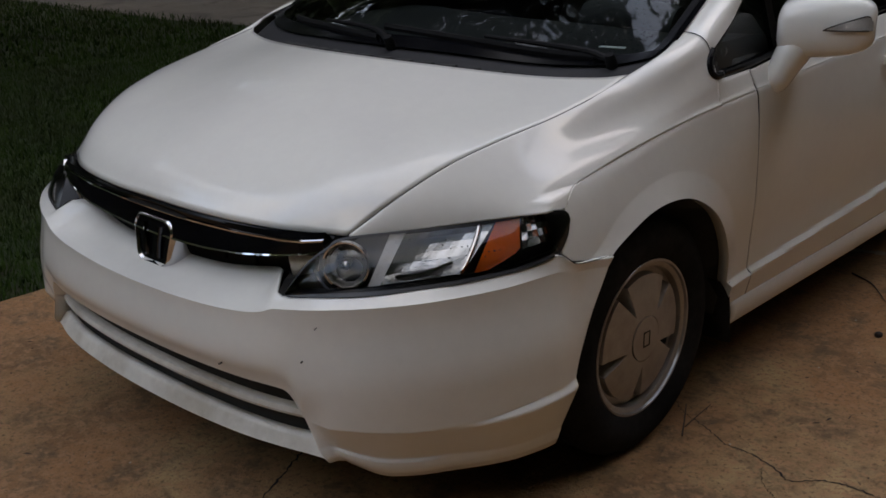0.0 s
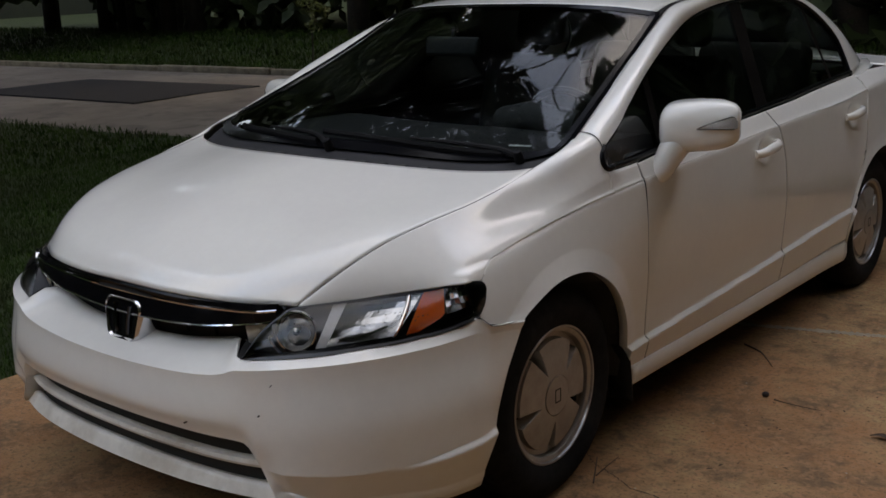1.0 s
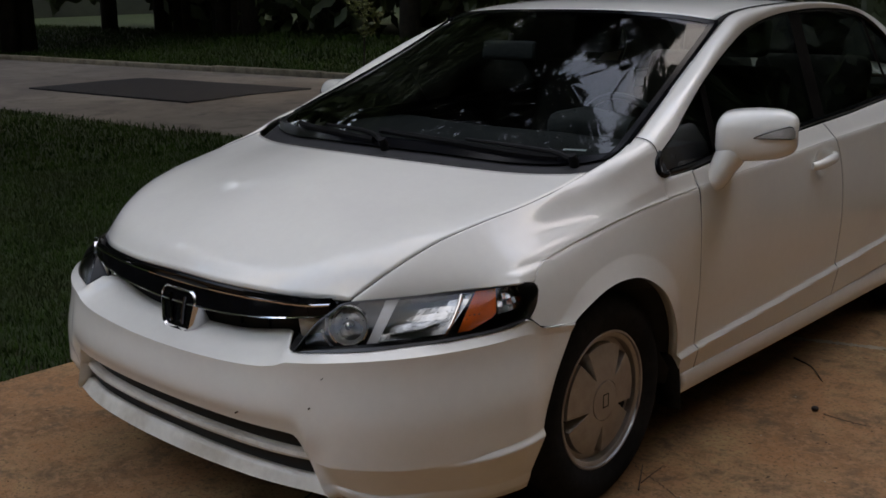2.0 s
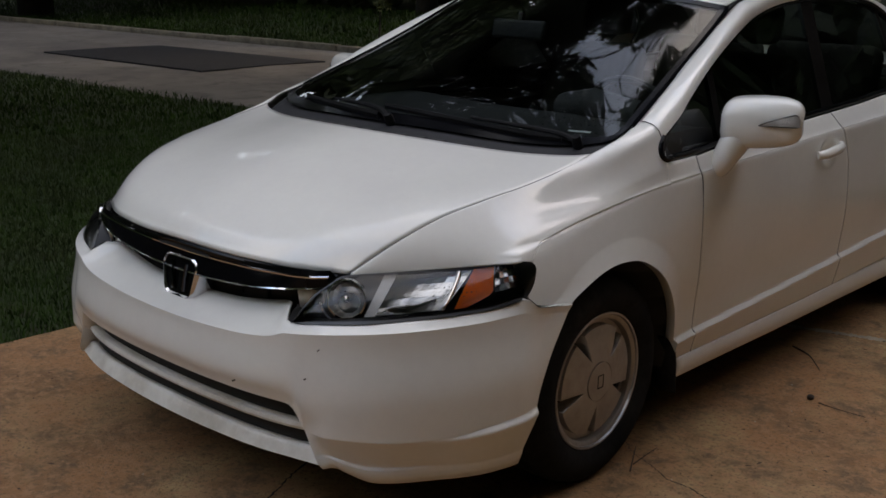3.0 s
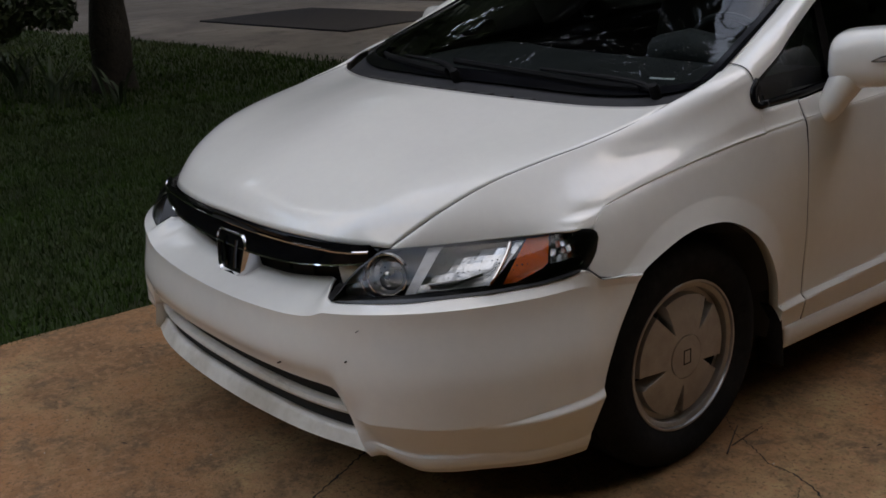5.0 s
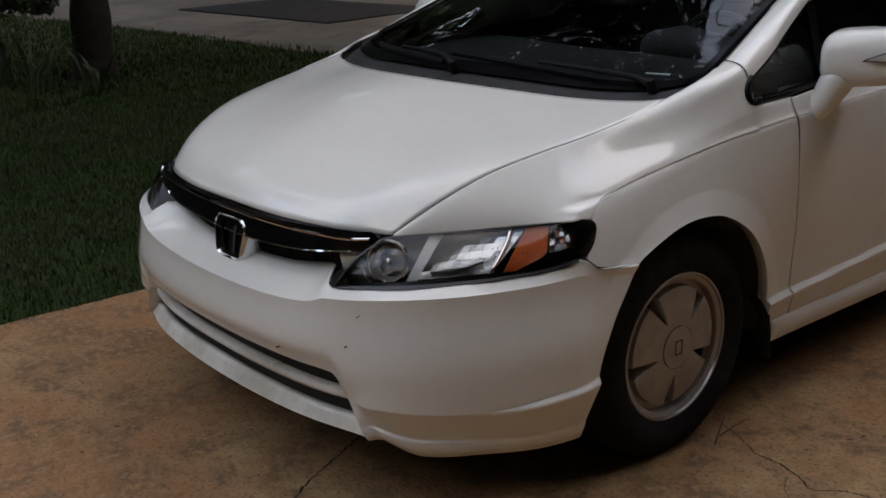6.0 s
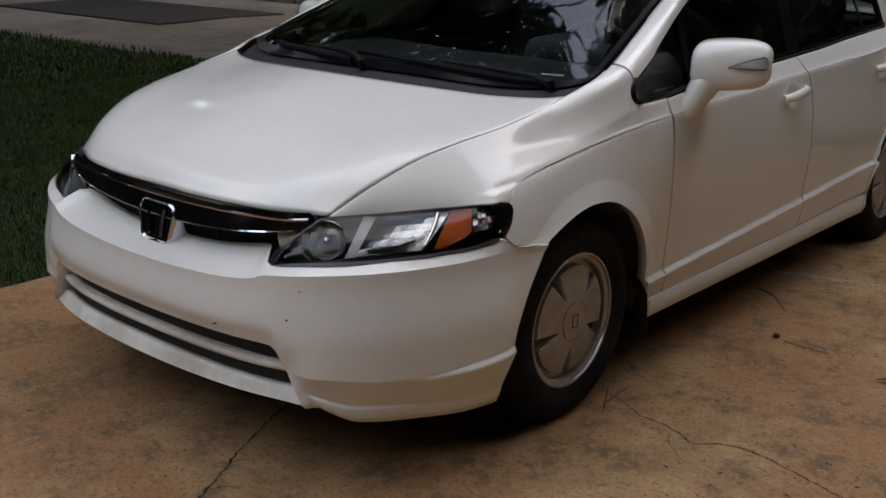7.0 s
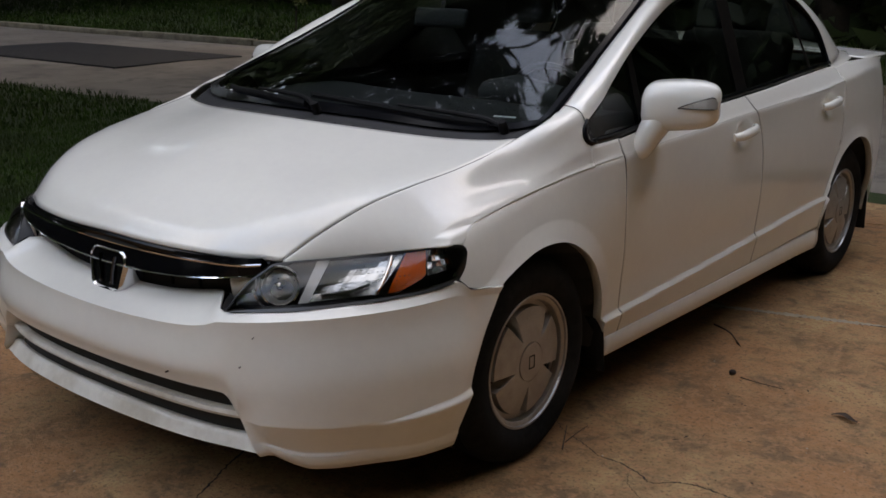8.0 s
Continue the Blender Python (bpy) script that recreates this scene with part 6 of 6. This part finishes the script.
for k in range(170):
    a = rs.uniform(0, 6.283)
    dist = rs.uniform(0, 9)
    ca, sa = math.cos(a), math.sin(a)
    # an oval clearing
    x, y = ca * (27 + dist), 1 + sa * (17.5 + dist)
    if y > 12:
        y = max(y, 15.5)
    # heights by direction set how much sky reaches the car
    high = rs.uniform(20, 24) if x > 8 and y > 3 else rs.uniform(21, 27) if y > 9 and x < 6 else rs.uniform(13, 16) if y < -7 and abs(x) < 15 else rs.uniform(13, 19)
    trunks.tube(curve([(x, y, 0), (x + rs.uniform(-0.3, 0.3), y, high * 0.5), (x + rs.uniform(-0.6, 0.6), y, high)], 8), np.linspace(0.26, 0.06, 8), 8)
    for _ in range(16 if high > 20 else 9):
        z = rs.uniform(0.1, 1.0) * high
        w = 3.2 * (1 - 0.5 * z / high)
        cents.append((x + rs.uniform(-w, w), y + rs.uniform(-w, w), z))
        rads.append(rs.uniform(1.1, 2.2))
for k in range(24):         # thick trees across the road, made dense to close holes in the light
    x, y = rs.uniform(-3, 11), rs.uniform(14.5, 18.5)
    high = rs.uniform(16, 21)
    trunks.tube(curve([(x, y, 0), (x + rs.uniform(-0.3, 0.3), y, high * 0.5), (x, y, high)], 8), np.linspace(0.24, 0.05, 8), 8)
    for _ in range(18):
        cents.append((x + rs.uniform(-1.6, 1.6), y + rs.uniform(-1.0, 1.0), rs.uniform(0.03, 1.0) ** 1.4 * high))
        rads.append(rs.uniform(1.0, 1.7))
for k in range(22):
    cents.append((rs.uniform(-1, 8.5), rs.uniform(13.8, 17.5), rs.uniform(0.4, 7.5)))
    rads.append(rs.uniform(1.0, 1.5))
for k in range(130):        # an added belt, out of view, that keeps sky light off the doors
    x, y, high = rs.uniform(7.4, 12), rs.uniform(-12, 3.2), rs.uniform(20, 26)
    trunks.tube(curve([(x, y, 0), (x + rs.uniform(-0.3, 0.3), y, high * 0.5), (x, y, high)], 8), np.linspace(0.2, 0.05, 8), 8)
    for _ in range(13):
        cents.append((x + rs.uniform(-1.6, 1.6), y + rs.uniform(-1.6, 1.6), rs.uniform(0.06, 1.0) * high))
        rads.append(rs.uniform(1.0, 1.8))
for k in range(220):        # undergrowth
    a = rs.uniform(0, 6.283)
    x, y = math.cos(a) * rs.uniform(25, 33), 1 + math.sin(a) * rs.uniform(16, 24)
    if 0 < y < 16 and abs(x) < 25:
        y = 16.5
    cents.append((x, y, rs.uniform(0.4, 2.2)))
    rads.append(rs.uniform(0.9, 1.6))
tagged(part("woods_trunks", trunks, BARK, None, weld=0), "dark trunks of the woods and of the unseen light-blocking trees", "woods", kind="stuff")
# a gap in the woods towards the low sun
cents, rads = np.array(cents), np.array(rads)
sunward = np.array([*SUN_AZ, math.tan(SUN_EL)]) / np.linalg.norm([*SUN_AZ, math.tan(SUN_EL)])
rel = cents - np.array([0.8, 2.2, 1.2])
off_ray = np.linalg.norm(rel - (rel @ sunward)[:, None] * sunward, axis=1)
keep = (off_ray > rads * 0.40) | (rel @ sunward < 0)
v, f = leaf_cloud(rs, cents[keep], rads[keep], 710000, 0.35)
stuff("woods_leaves", v, f, LEAVES, "dark dense leaves of the woods and of the unseen light-blocking trees", "woods")

# near-black colour carries the shade within the distant woods
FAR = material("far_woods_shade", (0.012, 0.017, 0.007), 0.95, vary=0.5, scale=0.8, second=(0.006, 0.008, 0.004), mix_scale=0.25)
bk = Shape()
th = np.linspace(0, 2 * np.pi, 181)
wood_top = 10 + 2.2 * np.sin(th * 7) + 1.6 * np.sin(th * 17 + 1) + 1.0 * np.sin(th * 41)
# hump at 49 degrees added to block bright low sky; dip at 74 for the sun
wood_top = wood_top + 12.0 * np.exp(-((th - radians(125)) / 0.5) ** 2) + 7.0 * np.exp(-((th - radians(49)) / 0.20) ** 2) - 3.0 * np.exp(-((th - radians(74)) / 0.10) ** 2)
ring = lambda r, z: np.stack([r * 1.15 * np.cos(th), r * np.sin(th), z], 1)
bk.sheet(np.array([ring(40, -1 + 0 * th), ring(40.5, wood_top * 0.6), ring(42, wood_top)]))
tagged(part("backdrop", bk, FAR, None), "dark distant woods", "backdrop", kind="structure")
